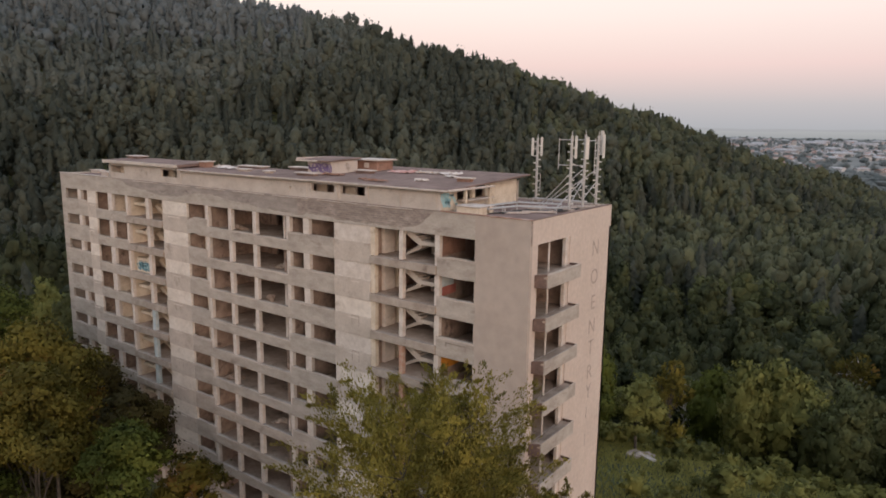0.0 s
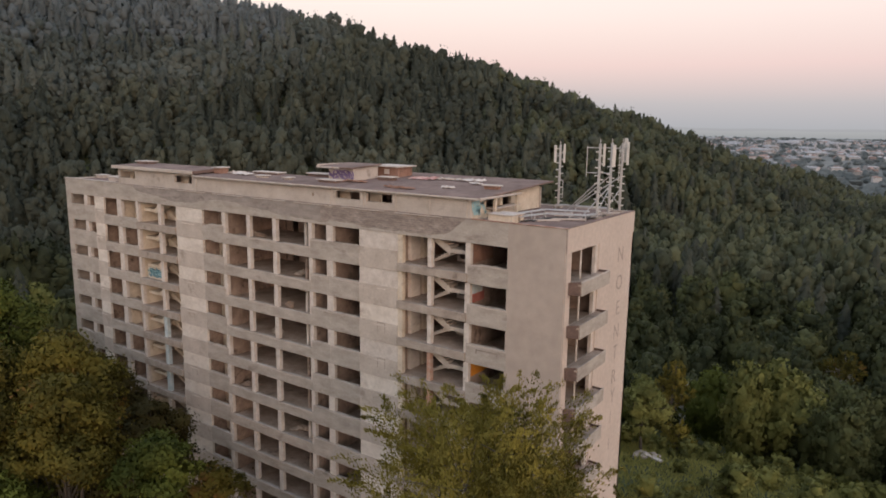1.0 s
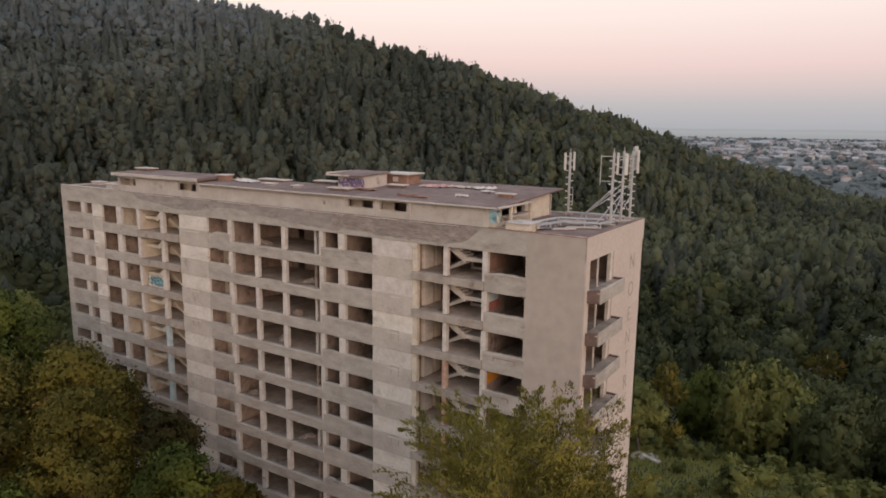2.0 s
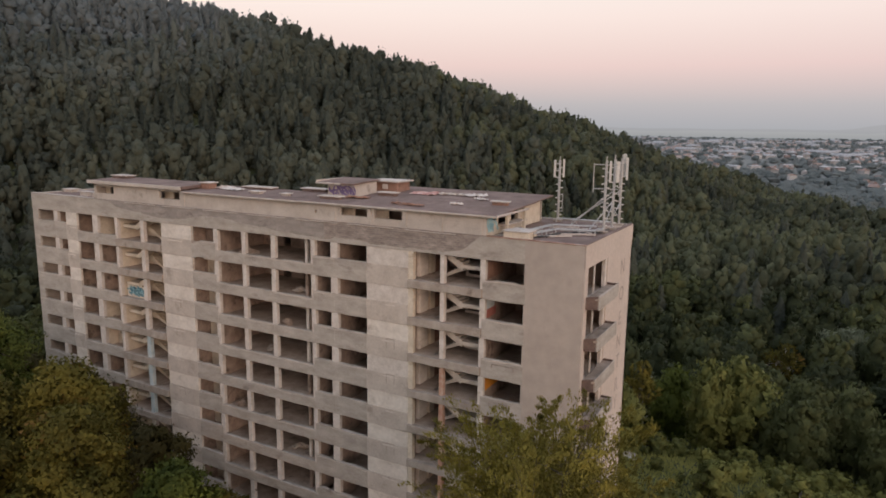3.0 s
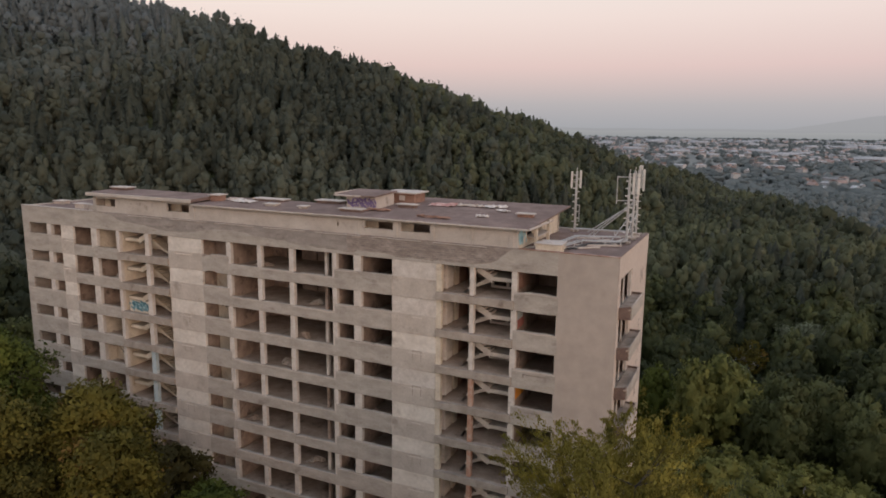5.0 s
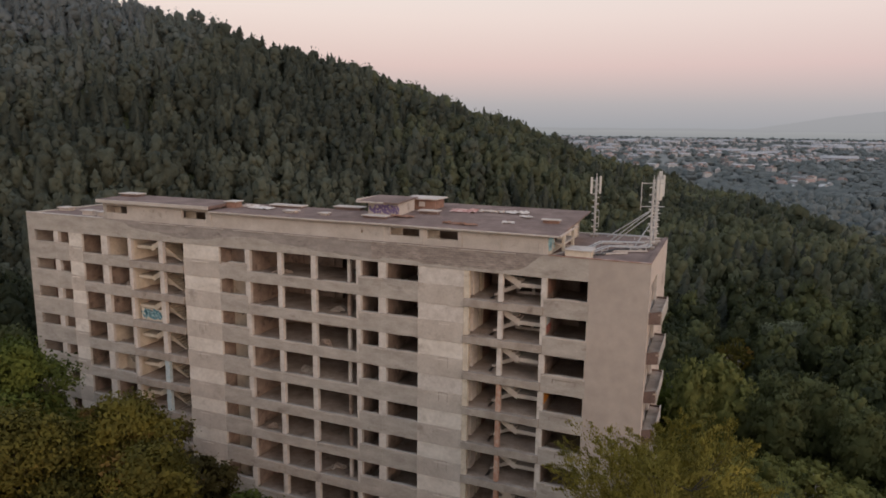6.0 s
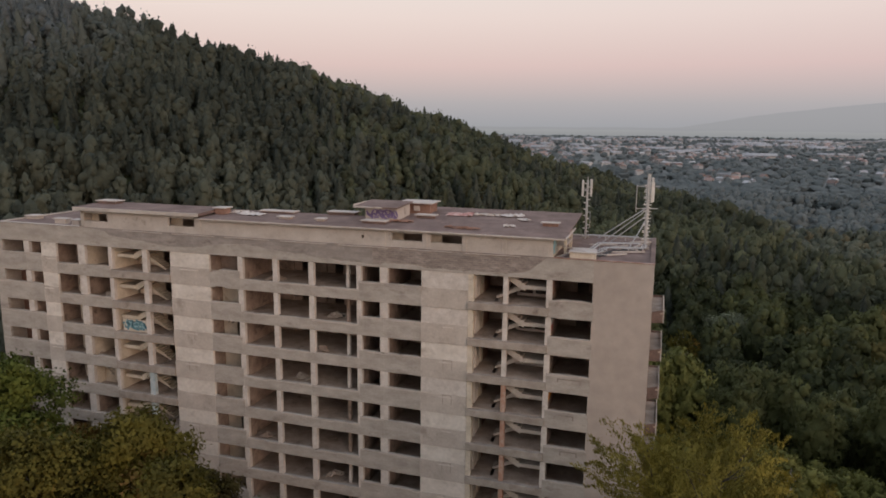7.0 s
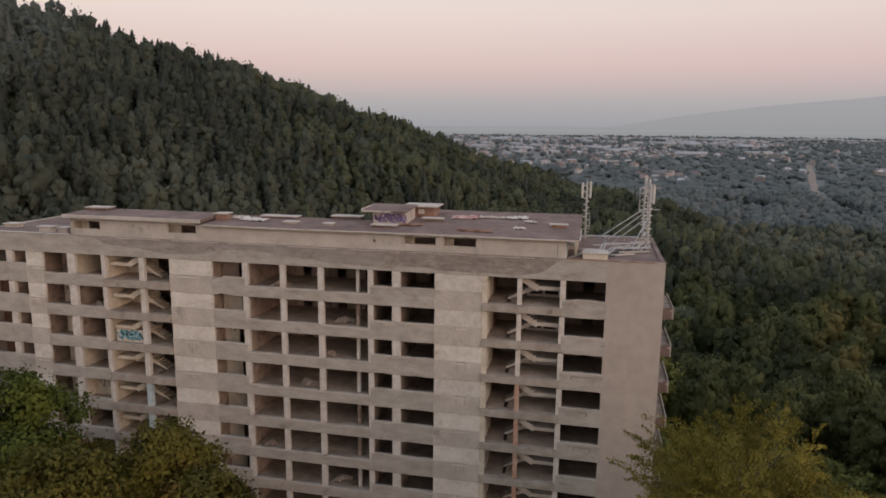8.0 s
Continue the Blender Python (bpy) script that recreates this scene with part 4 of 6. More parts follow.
mast(-6.4, 12.3, 40.75, [(-0.42, -0.1, 38.9, 1.5), (0.32, 0.12, 38.9, 1.6)], (), [((0.35, 0, 35.9), (0.35, 0, 37.4), 0.03), ((0, 0, 35.9), (0.35, 0, 35.9), 0.03), ((0, 0, 37.4), (0.35, 0, 37.4), 0.03)],
     "grey steel antenna mast with step bolts and two pale aerials")
frame_arm = [((-0.9, -0.3, 40.4), (0.9, 0.3, 40.4), 0.035), ((-0.9, -0.3, 38.5), (0.9, 0.3, 38.5), 0.035), ((-0.9, -0.3, 38.2), (-0.9, -0.3, 40.5), 0.035)]
mast(-0.9, 7.5, 41.05, [(0.30, 0.1, 39.0, 1.7)], ((-4.2, 8.6, 37.9),), frame_arm, "grey steel antenna mast braced by long stays")
mast(-0.85, 9.8, 41.1, [(0.34, -0.42, 38.9, 1.7)], ((-4.6, 10.3, 38.2), (-2.2, 7.6, 37.4)), [((0, -2.3, 35.6), (0, 0, 37.2), 0.04), ((0, -2.3, 37.2), (0, 0, 35.6), 0.04), ((0, 0, 40.3), (0, 3.0, 40.3), 0.035)],
     "grey steel antenna mast with a cream aerial and cross bracing")
mast(-1.0, 12.6, 41.05, [(0.42, 0.1, 38.9, 1.9), (0.1, 0.45, 39.2, 1.9)], ((-5.2, 12.4, 38.0),), [((0, -2.8, 35.6), (0, 0, 37.0), 0.04), ((0, -2.8, 37.0), (0, 0, 35.6), 0.04), ((0.0, -0.6, 37.5), (0.0, -0.6, 40.5), 0.035)],
     "grey steel antenna mast with long grey aerials")


def tray(points, z, width, label):
    """A ladder tray for cables: two rails and rungs on short feet."""
    t = thing("cable_tray", (points[0][0], points[0][1], ROOF), label, "cable tray", "cable trays on the roof")
    for (x0, y0), (x1, y1) in zip(points, points[1:]):
        d = Vector((x1 - x0, y1 - y0, 0))
        n = Vector((-d.y, d.x, 0)).normalized() * width / 2
        a, b = Vector((x0, y0, z)), Vector((x1, y1, z))
        for s in (1, -1):
            part("rail", rod(B(), a + n * s, b + n * s, 0.048, 6), STEEL, t)
        count = max(2, int(d.length / 0.6))
        for i in range(count + 1):
            c = a + d * i / count
            part("rung", rod(B(), c - n, c + n, 0.032, 5), STEEL, t)
            if i % 3 == 0:
                part("foot", rod(B(), (c.x, c.y, ROOF - 0.04), (c.x, c.y, z), 0.05, 5), STEEL, t)
    return t


tray([(-4.6, 1.6), (-3.9, 4.8), (-1.0, 5.6), (-0.9, 7.2)], ROOF + 0.4, 0.35, "pale bent cable tray across the flat roof")
tray([(-5.0, 2.4), (-4.6, 6.0), (-1.3, 7.0)], ROOF + 0.55, 0.3, "pale cable tray running to the masts")
tray([(-6.3, 11.6), (-1.5, 11.9)], ROOF + 0.35, 0.3, "pale cable tray between the masts")


def roof_box(x0, x1, y0, y1, h):
    t = thing("hatch_box", ((x0 + x1) / 2, y0, ROOF), "cream rendered box with a white slab on top", "hatch")
    part("body", worn(box(B(), x0 + 0.08, x1 - 0.08, y0 + 0.08, y1 - 0.08, ROOF - 0.04, ROOF + h), 0.012, 0.5), CREAM, t)
    part("lid", worn(box(B(), x0, x1, y0, y1, ROOF + h, ROOF + h + 0.1), 0.01, 0.5), COPING, t)


roof_box(-6.5, -4.35, 0.35, 1.5, 0.55)
roof_box(-6.4, -4.5, 1.9, 2.6, 0.5)
for (x, y, yaw, length) in ((-6.9, 2.2, 62, 2.6), (-6.9, 5.4, -12, 3.4), (-3.6, 3.2, 20, 3.0), (-2.6, 5.0, 8, 3.6), (-2.2, 6.3, -24, 1.8), (-3.2, 7.4, 35, 2.2), (-1.5, 8.6, 70, 1.6), (-4.4, 8.2, 5, 2.4), (-5.6, 3.6, -40, 1.7), (-1.3, 10.9, 15, 1.9)):
    b = thing("loose_beam", (x, y, ROOF), "pale weathered beam lying on the flat roof", "beam", "loose beams")
    bm = worn(box(B(), -length / 2, length / 2, -0.08, 0.08, 0, 0.14), 0.015, 0.4, 0.012)
    bmesh.ops.transform(bm, matrix=pose(x, y, ROOF + 0.0, 0, -3, yaw), verts=bm.verts[:])
    part("board", bm, COPING, b)


def rag(name, x, y, w, d, yaw, material, label, seed):
    """A crumpled sheet lying on the roof."""
    bm = B()
    bmesh.ops.create_grid(bm, x_segments=14, y_segments=8, size=0.5)
    for v in bm.verts:
        p = Vector((v.co.x * 4, v.co.y * 4, seed))
        v.co.x, v.co.y = v.co.x * w + 0.15 * noise.noise(p * 1.5), v.co.y * d + 0.15 * noise.noise(p * 1.7 + Vector((9, 0, 0)))
        v.co.z = 0.08 + 0.22 * abs(noise.noise(p)) + 0.1 * noise.noise(p * 2.3)
    bmesh.ops.solidify(bm, geom=bm.faces[:], thickness=0.02)
    bmesh.ops.transform(bm, matrix=pose(x, y, roof_z(x, y), 2.8, 0, yaw), verts=bm.verts[:])
    me = bpy.data.meshes.new(name)
    bm.to_mesh(me)
    bm.free()
    me.materials.append(material)
    tagged(new(name, me), label, "debris", "rubbish on the roof")


rag("tarpaulin", -17.4, 7.6, 2.3, 1.4, 5, RED_RAG, "faded red and white crumpled tarpaulin on the roof", 1)
rag("tarpaulin", -14.9, 8.0, 2.4, 0.7, -4, COPING, "white torn sheet lying on the roof", 2)
rag("tarpaulin", -12.6, 8.3, 2.0, 1.0, 10, WHITE_RAG, "white torn sheet lying on the roof", 3)
rag("tarpaulin", -11.2, 6.4, 0.7, 1.1, 70, WHITE_RAG, "white torn sheet lying on the roof", 4)
rag("tarpaulin", -11.9, 3.3, 1.0, 0.6, 20, WHITE_RAG, "small white scrap on the roof", 5)
rag("tarpaulin", -36.5, 2.9, 2.6, 1.2, -8, WHITE_RAG, "pale torn roofing felt heaped on the roof", 6)
rag("tarpaulin", -38.2, 3.6, 1.6, 1.0, 14, COPING, "pale torn roofing felt heaped on the roof", 7)
rag("tarpaulin", -21.5, 2.9, 2.2, 0.7, 12, RUST_WALL, "faded red scraps of felt on the roof", 8)
rag("tarpaulin", -15.5, 1.4, 3.0, 0.5, -4, RUST_WALL, "faded red scraps of felt on the roof", 9)


def heap(x, y, z, w, h, seed, material, label):
    """A low heap of broken plaster and brick."""
    bm = B()
    for i in range(26):
        d = Vector((math.sin(seed * 3.1 + i * 2.4), math.cos(seed * 1.7 + i * 2.4), 0)) * math.sqrt(i / 26)
        s = 0.10 + 0.13 * abs(math.sin(i * 1.9 + seed))
        piece = box(B(), -s, s, -s * 0.7, s * 0.7, -s * 0.4, s * 0.4)
        bmesh.ops.transform(piece, matrix=pose(x + d.x * w, y + d.y * w * 0.7, z + h * (1 - d.length) + 0.03, 40 * math.sin(i), 35 * math.cos(i * 1.3), 67 * i), verts=piece.verts[:])
        me = bpy.data.meshes.new("bit")
        piece.to_mesh(me)
        piece.free()
        bm.from_mesh(me)
        bpy.data.meshes.remove(me)
    me = bpy.data.meshes.new("rubble_heap")
    bm.to_mesh(me)
    bm.free()
    me.materials.append(material)
    tagged(new("rubble_heap", me), label, "rubble", "rubble on the floors", "stuff")


for i, (x, y, k) in enumerate(((-33.5, 1.6, 0), (-27.4, 2.4, 1), (-28.6, 1.5, 2), (-31.0, 2.0, 3), (-34.6, 1.4, 5), (-27.9, 1.8, 6), (-6.2, 1.4, 2), (-52.6, 1.5, 1), (-55.0, 1.4, 3))):
    heap(x, y, level(k) - 3.98, 0.9, 0.28, i + 1, SLAB if i % 2 else INNER_FLOOR, "heap of broken plaster on a bare floor")


def cable(points, seed, radius=0.045):
    """A thick black cable lying in loose bends over the roof."""
    bm = B()
    last = None
    for (x0, y0), (x1, y1) in zip(points, points[1:]):
        for i in range(7):
            k = i / 6
            q = Vector((x0 + (x1 - x0) * k, y0 + (y1 - y0) * k, 0))
            q += Vector((noise.noise(Vector((q.x, q.y, seed))), noise.noise(Vector((q.y, q.x, seed + 5))), 0)) * 0.35
            q.z = ROOF + 0.03 + 0.25 * abs(noise.noise(Vector((q.x * 0.8, q.y * 0.8, seed + 9))))
            if last is not None and (q - last).length > 0.02:
                rod(bm, last, q, radius, 5)
            last = q
    me = bpy.data.meshes.new("cable")
    bm.to_mesh(me)
    bm.free()
    me.materials.append(DARK_PAINT)
    tagged(new("cable", me), "thick black cable lying loosely on the flat roof", "cable", "cables on the roof")


for i in range(5):
    cable([(-4.5 + 0.15 * i, 1.9 + 0.2 * i), (-3.8 + 0.12 * i, 4.6 + 0.25 * i), (-1.6, 5.7 + 0.22 * i), (-0.9, 7.3 + 0.5 * i)], 3.0 * i + 1)

# ---- trees ----
rng = np.random.default_rng(4)


def ico(subdiv):
    bm = B()
    bmesh.ops.create_icosphere(bm, subdivisions=subdiv, radius=1)
    bm.verts.ensure_lookup_table()
    v = np.array([p.co[:] for p in bm.verts])
    f = np.array([[q.index for q in p.verts] for p in bm.faces])
    bm.free()
    return v, f


ICO1 = ico(1)


def unit(v):
    return v / np.maximum(np.linalg.norm(v, axis=-1, keepdims=True), 1e-6)


def cards(points, size, r, along, narrow, outward, stray):
    """Little leaf triangles at points, laid along a way; their faces look outward."""
    n = len(points)
    a = unit(along + stray * r.normal(size=(n, 3)))
    b = unit(np.cross(a, r.normal(size=(n, 3))))
    b = b * np.where(np.sum(np.cross(a, b) * outward, -1) < 0, -1.0, 1.0)[:, None]
    s = (size * r.uniform(0.6, 1.4, n))[:, None]
    v = np.stack([points + a * s, points - 0.5 * a * s + narrow * b * s, points - 0.5 * a * s - narrow * b * s], 1).reshape(-1, 3)
    return v, np.arange(3 * n).reshape(-1, 3)


def merge(pieces):
    vs, fs, k = [], [], 0
    for v, f in pieces:
        vs.append(v), fs.append(f + k)
        k += len(v)
    return np.concatenate(vs), np.concatenate(fs)


def leaves_on(points, outs, size, r, tilt=0.45, narrow=0.6):
    """Little leaf sprays that lie over a crown, each turned a little out of its surface."""
    n = len(points)
    face = unit(outs + tilt * r.normal(size=(n, 3)))
    a = unit(np.cross(face, r.normal(size=(n, 3))))
    b = np.cross(face, a)
    s = (size * r.uniform(0.6, 1.4, n))[:, None]
    v = np.stack([points + a * s, points - 0.5 * a * s + narrow * b * s, points - 0.5 * a * s - narrow * b * s], 1).reshape(-1, 3)
    return v, np.arange(3 * n).reshape(-1, 3)


def broadleaf(seed, lumps, sprays, leaf, wide=1.0, peak=0.3, loose=0.2, fill=1.0):
    """A crown one unit high and about 0.75 wide: many uneven rounded masses round a hollow heart, edged with sprays of leaves.
    Gives vertices, faces and soft normals."""
    r = np.random.default_rng(seed)
    v0, f0 = ICO1
    heart = np.array([0, 0, 0.45])
    swell = 0.13 * (22 / lumps) ** 0.42
    lean, turn = r.uniform(0.05, 0.22), r.uniform(0, 6.28)
    pieces, normals = [], []
    pieces.append((heart + ICO1[0] * np.array([0.25 * wide, 0.25 * wide, 0.34]), ICO1[1]))
    normals.append(unit(ICO1[0]))
    spots, outs = [], []
    for i in range(lumps):
        up = 1 - 1.72 * (i + 0.5) / lumps + r.uniform(-0.08, 0.08)
        flat = math.sqrt(max(0.02, 1 - up * up))
        a = i * 2.4 + r.uniform(-0.5, 0.5)
        d = np.array([flat * math.cos(a), flat * math.sin(a), up])
        reach = r.uniform(0.62, 1.0) * (1 + lean * math.cos(2 * a + turn)) * (1 - peak * max(0.0, up) ** 1.5)
        c = heart + d * np.array([0.31 * wide * reach, 0.31 * wide * reach, 0.44 * r.uniform(0.8, 1.0)])
        rad = swell * r.uniform(0.7, 1.3)
        v = c + v0 * rad * fill * (1 + loose * np.clip(r.normal(size=(len(v0), 1)), -1.4, 1.4)) * np.array([1, 1, r.uniform(0.7, 0.95)])
        pieces.append((v, f0))
        normals.append(unit(0.8 * v0 + 0.55 * d + 0.3 * r.normal(size=v0.shape)))
        k = int(sprays / lumps)
        if k:
            q = unit(r.normal(size=(k, 3)) + 0.7 * d + np.array([0, 0, 0.25]))
            spots.append(c + q * rad * r.uniform(0.95 * fill, 1.35, (k, 1)) * np.array([1, 1, 0.85]))
            outs.append(unit(q + 0.5 * d + 0.2 * r.normal(size=q.shape)))
    if spots:
        spots, outs = np.concatenate(spots), np.concatenate(outs)
        pieces.append(leaves_on(spots, outs, leaf, r, 0.6))
        normals.append(np.repeat(outs, 3, 0))
    v, f = merge(pieces)
    return v, f, np.concatenate(normals)


def conifer(seed, rings=6, sides=7, boughs=26, spread=0.16):
    """A spruce one unit high: a ragged cone with boughs that reach out and droop."""
    r = np.random.default_rng(seed)
    vs, fs, ns = [], [], []
    for i in range(rings):
        h = 0.06 + 0.88 * i / rings
        rad = spread * (1 - i / rings) ** 0.9 * 0.8 + 0.008
        for j in range(sides):
            a = 2 * math.pi * (j + 0.5 * (i % 2) + r.uniform(-0.25, 0.25)) / sides
            q = rad * r.uniform(0.65, 1.3)
            vs.append((q * math.cos(a), q * math.sin(a), h + r.uniform(-0.03, 0.03)))
            ns.append((math.cos(a), math.sin(a), 0.45))
    for i in range(rings - 1):
        for j in range(sides):
            a, b, c, d = i * sides + j, i * sides + (j + 1) % sides, (i + 1) * sides + j, (i + 1) * sides + (j + 1) % sides
            fs += [(a, b, c), (b, d, c)]
    vs.append((0, 0, 1.0)), ns.append((0, 0, 1))
    fs += [((rings - 1) * sides + j, (rings - 1) * sides + (j + 1) % sides, len(vs) - 1) for j in range(sides)]
    for i in range(boughs):
        h = 0.08 + 0.84 * ((i + r.uniform(0, 1)) / boughs) ** 1.1
        a = i * 2.4 + r.uniform(-0.4, 0.4)
        out = (spread * (1 - h) ** 0.85 + 0.02) * r.uniform(0.95, 1.45)
        w = out * 0.34
        way, side = np.array([math.cos(a), math.sin(a), 0]), np.array([-math.sin(a), math.cos(a), 0])
        base = way * out * 0.25 + np.array([0, 0, h])
        tip = way * out + np.array([0, 0, h - 0.04 * r.uniform(0.2, 1.5)])
        k = len(vs)
        vs += [tuple(base + side * w), tuple(base - side * w), tuple(base + np.array([0, 0, 0.075])), tuple(tip)]
        ns += [tuple(way * 0.6 + side * 0.5 + (0, 0, 0.5)), tuple(way * 0.6 - side * 0.5 + (0, 0, 0.5)), tuple(way * 0.5 + (0, 0, 0.8)), tuple(way + (0, 0, 0.3))]
        fs += [(k, k + 3, k + 2), (k + 3, k + 1, k + 2), (k + 1, k + 3, k)]
    vs, fs, ns = np.array(vs), np.array(fs), unit(np.array(ns) + 0.28 * r.normal(size=(len(ns), 3)))
    inward = np.sum(np.cross(vs[fs[:, 1]] - vs[fs[:, 0]], vs[fs[:, 2]] - vs[fs[:, 0]]) * ns[fs].sum(1), -1) < 0
    fs[inward] = fs[inward][:, ::-1]
    return vs, fs, ns


NEAR_LEAFY = [broadleaf(20 + s, 46, 2300, 0.029, 0.88 + 0.07 * s, 0.12 + 0.1 * (s % 3), loose=0.32, fill=0.66) for s in range(5)]
MID_LEAFY = [broadleaf(90 + s, 24, 312, 0.041, 0.85 + 0.08 * (s % 4), 0.15 + 0.15 * (s % 3), loose=0.32, fill=0.72) for s in range(9)]
FAR_LEAFY = [broadleaf(300 + s, 12, 72, 0.055, 0.85 + 0.08 * (s % 5), 0.15 + 0.17 * (s % 4), loose=0.3, fill=0.82) for s in range(14)]
DIM_LEAFY = [broadleaf(430 + s, 8, 24, 0.066, 0.9 + 0.05 * (s % 3), 0.2 + 0.17 * (s % 4), loose=0.3, fill=0.85) for s in range(9)]
FIRS = [conifer(40 + s, 9, 9, 80, 0.15 + 0.012 * s) for s in range(5)]
FIRS_FAR = [conifer(60 + s, 6, 7, 46, 0.15 + 0.012 * s) for s in range(8)]
PLAIN_LEAFY = [(v, f, unit(0.45 * n + np.array([0, 0, 1.0]))) for v, f, n in (broadleaf(70 + s, 1, 0, 0, 1.4, 0.0, loose=0.25) for s in range(6))]
HAZED_LEAFY = [broadleaf(470 + s, 4, 10, 0.09, 1.0, 0.2, loose=0.3) for s in range(8)]


def stand(name, templates, places, heights, widths, material, label, tints):
    """Many trees of the woods as one mesh."""
    vs, fs, ts, ns, k = [], [], [], [], 0
    pick = rng.integers(0, len(templates), len(places))
    spin = rng.uniform(0, 2 * math.pi, len(places))
    for i, (x, y, z) in enumerate(places):
        v, f, nrm = templates[pick[i]]
        c, s = math.cos(spin[i]), math.sin(spin[i])
        w = widths[i]
        p = np.empty_like(v)
        p[:, 0] = x + w * (c * v[:, 0] - s * v[:, 1])
        p[:, 1] = y + w * (s * v[:, 0] + c * v[:, 1])
        p[:, 2] = z + heights[i] * v[:, 2]
        q = np.stack([c * nrm[:, 0] - s * nrm[:, 1], s * nrm[:, 0] + c * nrm[:, 1], nrm[:, 2]], -1)
        vs.append(p), fs.append(f + k), ts.append(np.full(len(v), tints[i])), ns.append(q)
        k += len(v)
    ob = raw_mesh(name, np.concatenate(vs), np.concatenate(fs), material, np.concatenate(ts), normals=np.concatenate(ns))
    return tagged(ob, label, "forest", kind="stuff")


def scatter(x0, x1, y0, y1, gap):
    gx, gy = np.meshgrid(np.arange(x0, x1, gap), np.arange(y0, y1, gap))
    x = (gx + rng.uniform(-0.45, 0.45, gx.shape) * gap).ravel()
    y = (gy + rng.uniform(-0.45, 0.45, gy.shape) * gap).ravel()
    return x, y


def near_block(x, y, margin):
    return (x > LEFT - margin) & (x < margin) & (y > -margin) & (y < BACK + margin)


def in_fan(x, y):
    """The wide fan of country that the flight looks over."""
    a = np.degrees(np.arctan2(x - 10, y + 50))
    return (a > -80) & (a < 38)


def limb(bm, a, b, r0, r1, sides=6):
    """A slightly bent, tapering branch."""
    a, b = Vector(a), Vector(b)
    bend = noise.noise_vector(a * 0.7 + b) * (b - a).length * 0.12
    last = a
    for i in range(1, 4):
        q = a.lerp(b, i / 3) + (bend * math.sin(math.pi * i / 3))
        rod(bm, last, q, r0 + (r1 - r0) * (i - 1) / 3, sides, r0 + (r1 - r0) * i / 3)
        last = q


def tree(x, y, top, radius, crown_low, leaves, label, seed, clumps=150, per=80, leaf=0.2, bark=None, feather=0.0, lobes=6, squash=1.0):
    """A tapered trunk with limbs that carry an uneven crown of many small leaves."""
    r = np.random.default_rng(seed)
    g = float(height(x, y))
    t = thing("tree", (x, y, g), label, "tree")
    mid = (top + crown_low) / 2
    half = (top - crown_low) / 2
    # lobes of the crown: uneven masses with gaps between
    centres = []
    for i in range(lobes):
        a = i * 2.4 + r.uniform(-0.4, 0.4)
        q = math.sqrt((i + 0.4) / lobes)
        up = mid + half * (0.62 - 0.95 * q * r.uniform(0.5, 1.0))
        reach = radius * 0.68 * q
        centres.append(np.array([x + reach * math.cos(a), y + reach * math.sin(a), up]))
    sizes = [radius * r.uniform(0.33, 0.50) for _ in centres]
    tallest = max(c[2] + s for c, s in zip(centres, sizes))
    for c in centres:
        c[2] += top - tallest
    spots, ways, outs, tone = [], [], [], []
    for i in range(clumps):
        j = i % lobes
        hue = 0.22 * math.sin(j * 2.9 + seed)
        d = unit(r.normal(size=3) + np.array([0, 0, 0.25]))
        depth = r.uniform(0.55, 1.0) ** 0.6
        c = centres[j] + d * sizes[j] * depth * np.array([1, 1, squash])
        out = unit(c - np.array([x, y, mid - half * 0.6]))
        n = int(per * (1.0 if feather else 0.85) * r.uniform(0.6, 1.4))
        size = sizes[j] * r.uniform(0.16, 0.28)
        cloud = r.normal(size=(n, 3)) * size * np.array([1, 1, 0.6])
        if feather:
            run = r.uniform(-0.3, 1.0, n)[:, None]
            way = unit(out * np.array([1, 1, 0.5]) + np.array([0, 0, 0.28]) + 0.22 * r.normal(size=3))
            cloud = cloud * (0.42 - 0.32 * run) + way * run * feather * r.uniform(0.6, 1.3) - np.array([0, 0, 0.45]) * np.maximum(run, 0) ** 2 * feather
            ways.append(np.repeat(way[None], n, 0))
        else:
            ways.append(np.repeat((out * 0.4 + np.array([0, 0, -0.2]))[None], n, 0))
        spots.append(c + cloud)
        tone.append(np.full(n, hue + r.uniform(-0.2, 0.2)))
        outs.append(unit(1.2 * d + 0.5 * out + np.array([0, 0, 0.5 if feather else 0.15]) + 0.3 * cloud / max(size, 0.1) + 0.12 * r.normal(size=cloud.shape)))
    spots, ways, outs = np.concatenate(spots), np.concatenate(ways), np.concatenate(outs)
    v, f = cards(spots, leaf, r, ways, 0.36, outs, 0.28) if feather else leaves_on(spots, outs, leaf * 1.15, r, 0.7, 0.62)
    shade = np.repeat(r.uniform(0, 1, len(spots)) * 0.14 + 0.43 + np.concatenate(tone) + 0.2 * np.sin(spots[:, 0] * 0.9 + spots[:, 2] * 0.7), 3)
    crown = raw_mesh("crown", v, f, leaves, np.clip(shade, 0, 1), normals=np.repeat(outs, 3, 0))
    crown.parent = t
    crown.matrix_parent_inverse = t.matrix_basis.inverted()
    bm = B()
    limb(bm, (x, y, g - 0.3), (x + r.uniform(-0.4, 0.4), y + r.uniform(-0.4, 0.4), top - half * 0.5), 0.035 * radius + 0.12, 0.05, 9)
    for c, s in zip(centres, sizes):
        zb = g + (c[2] - g) * r.uniform(0.55, 0.75)
        limb(bm, (x, y, zb), c, 0.09, 0.03)
        for _ in range(5):
            limb(bm, c, c + unit(r.normal(size=3) + np.array([0, 0, 0.5])) * s * 0.9, 0.035, 0.012, 4)
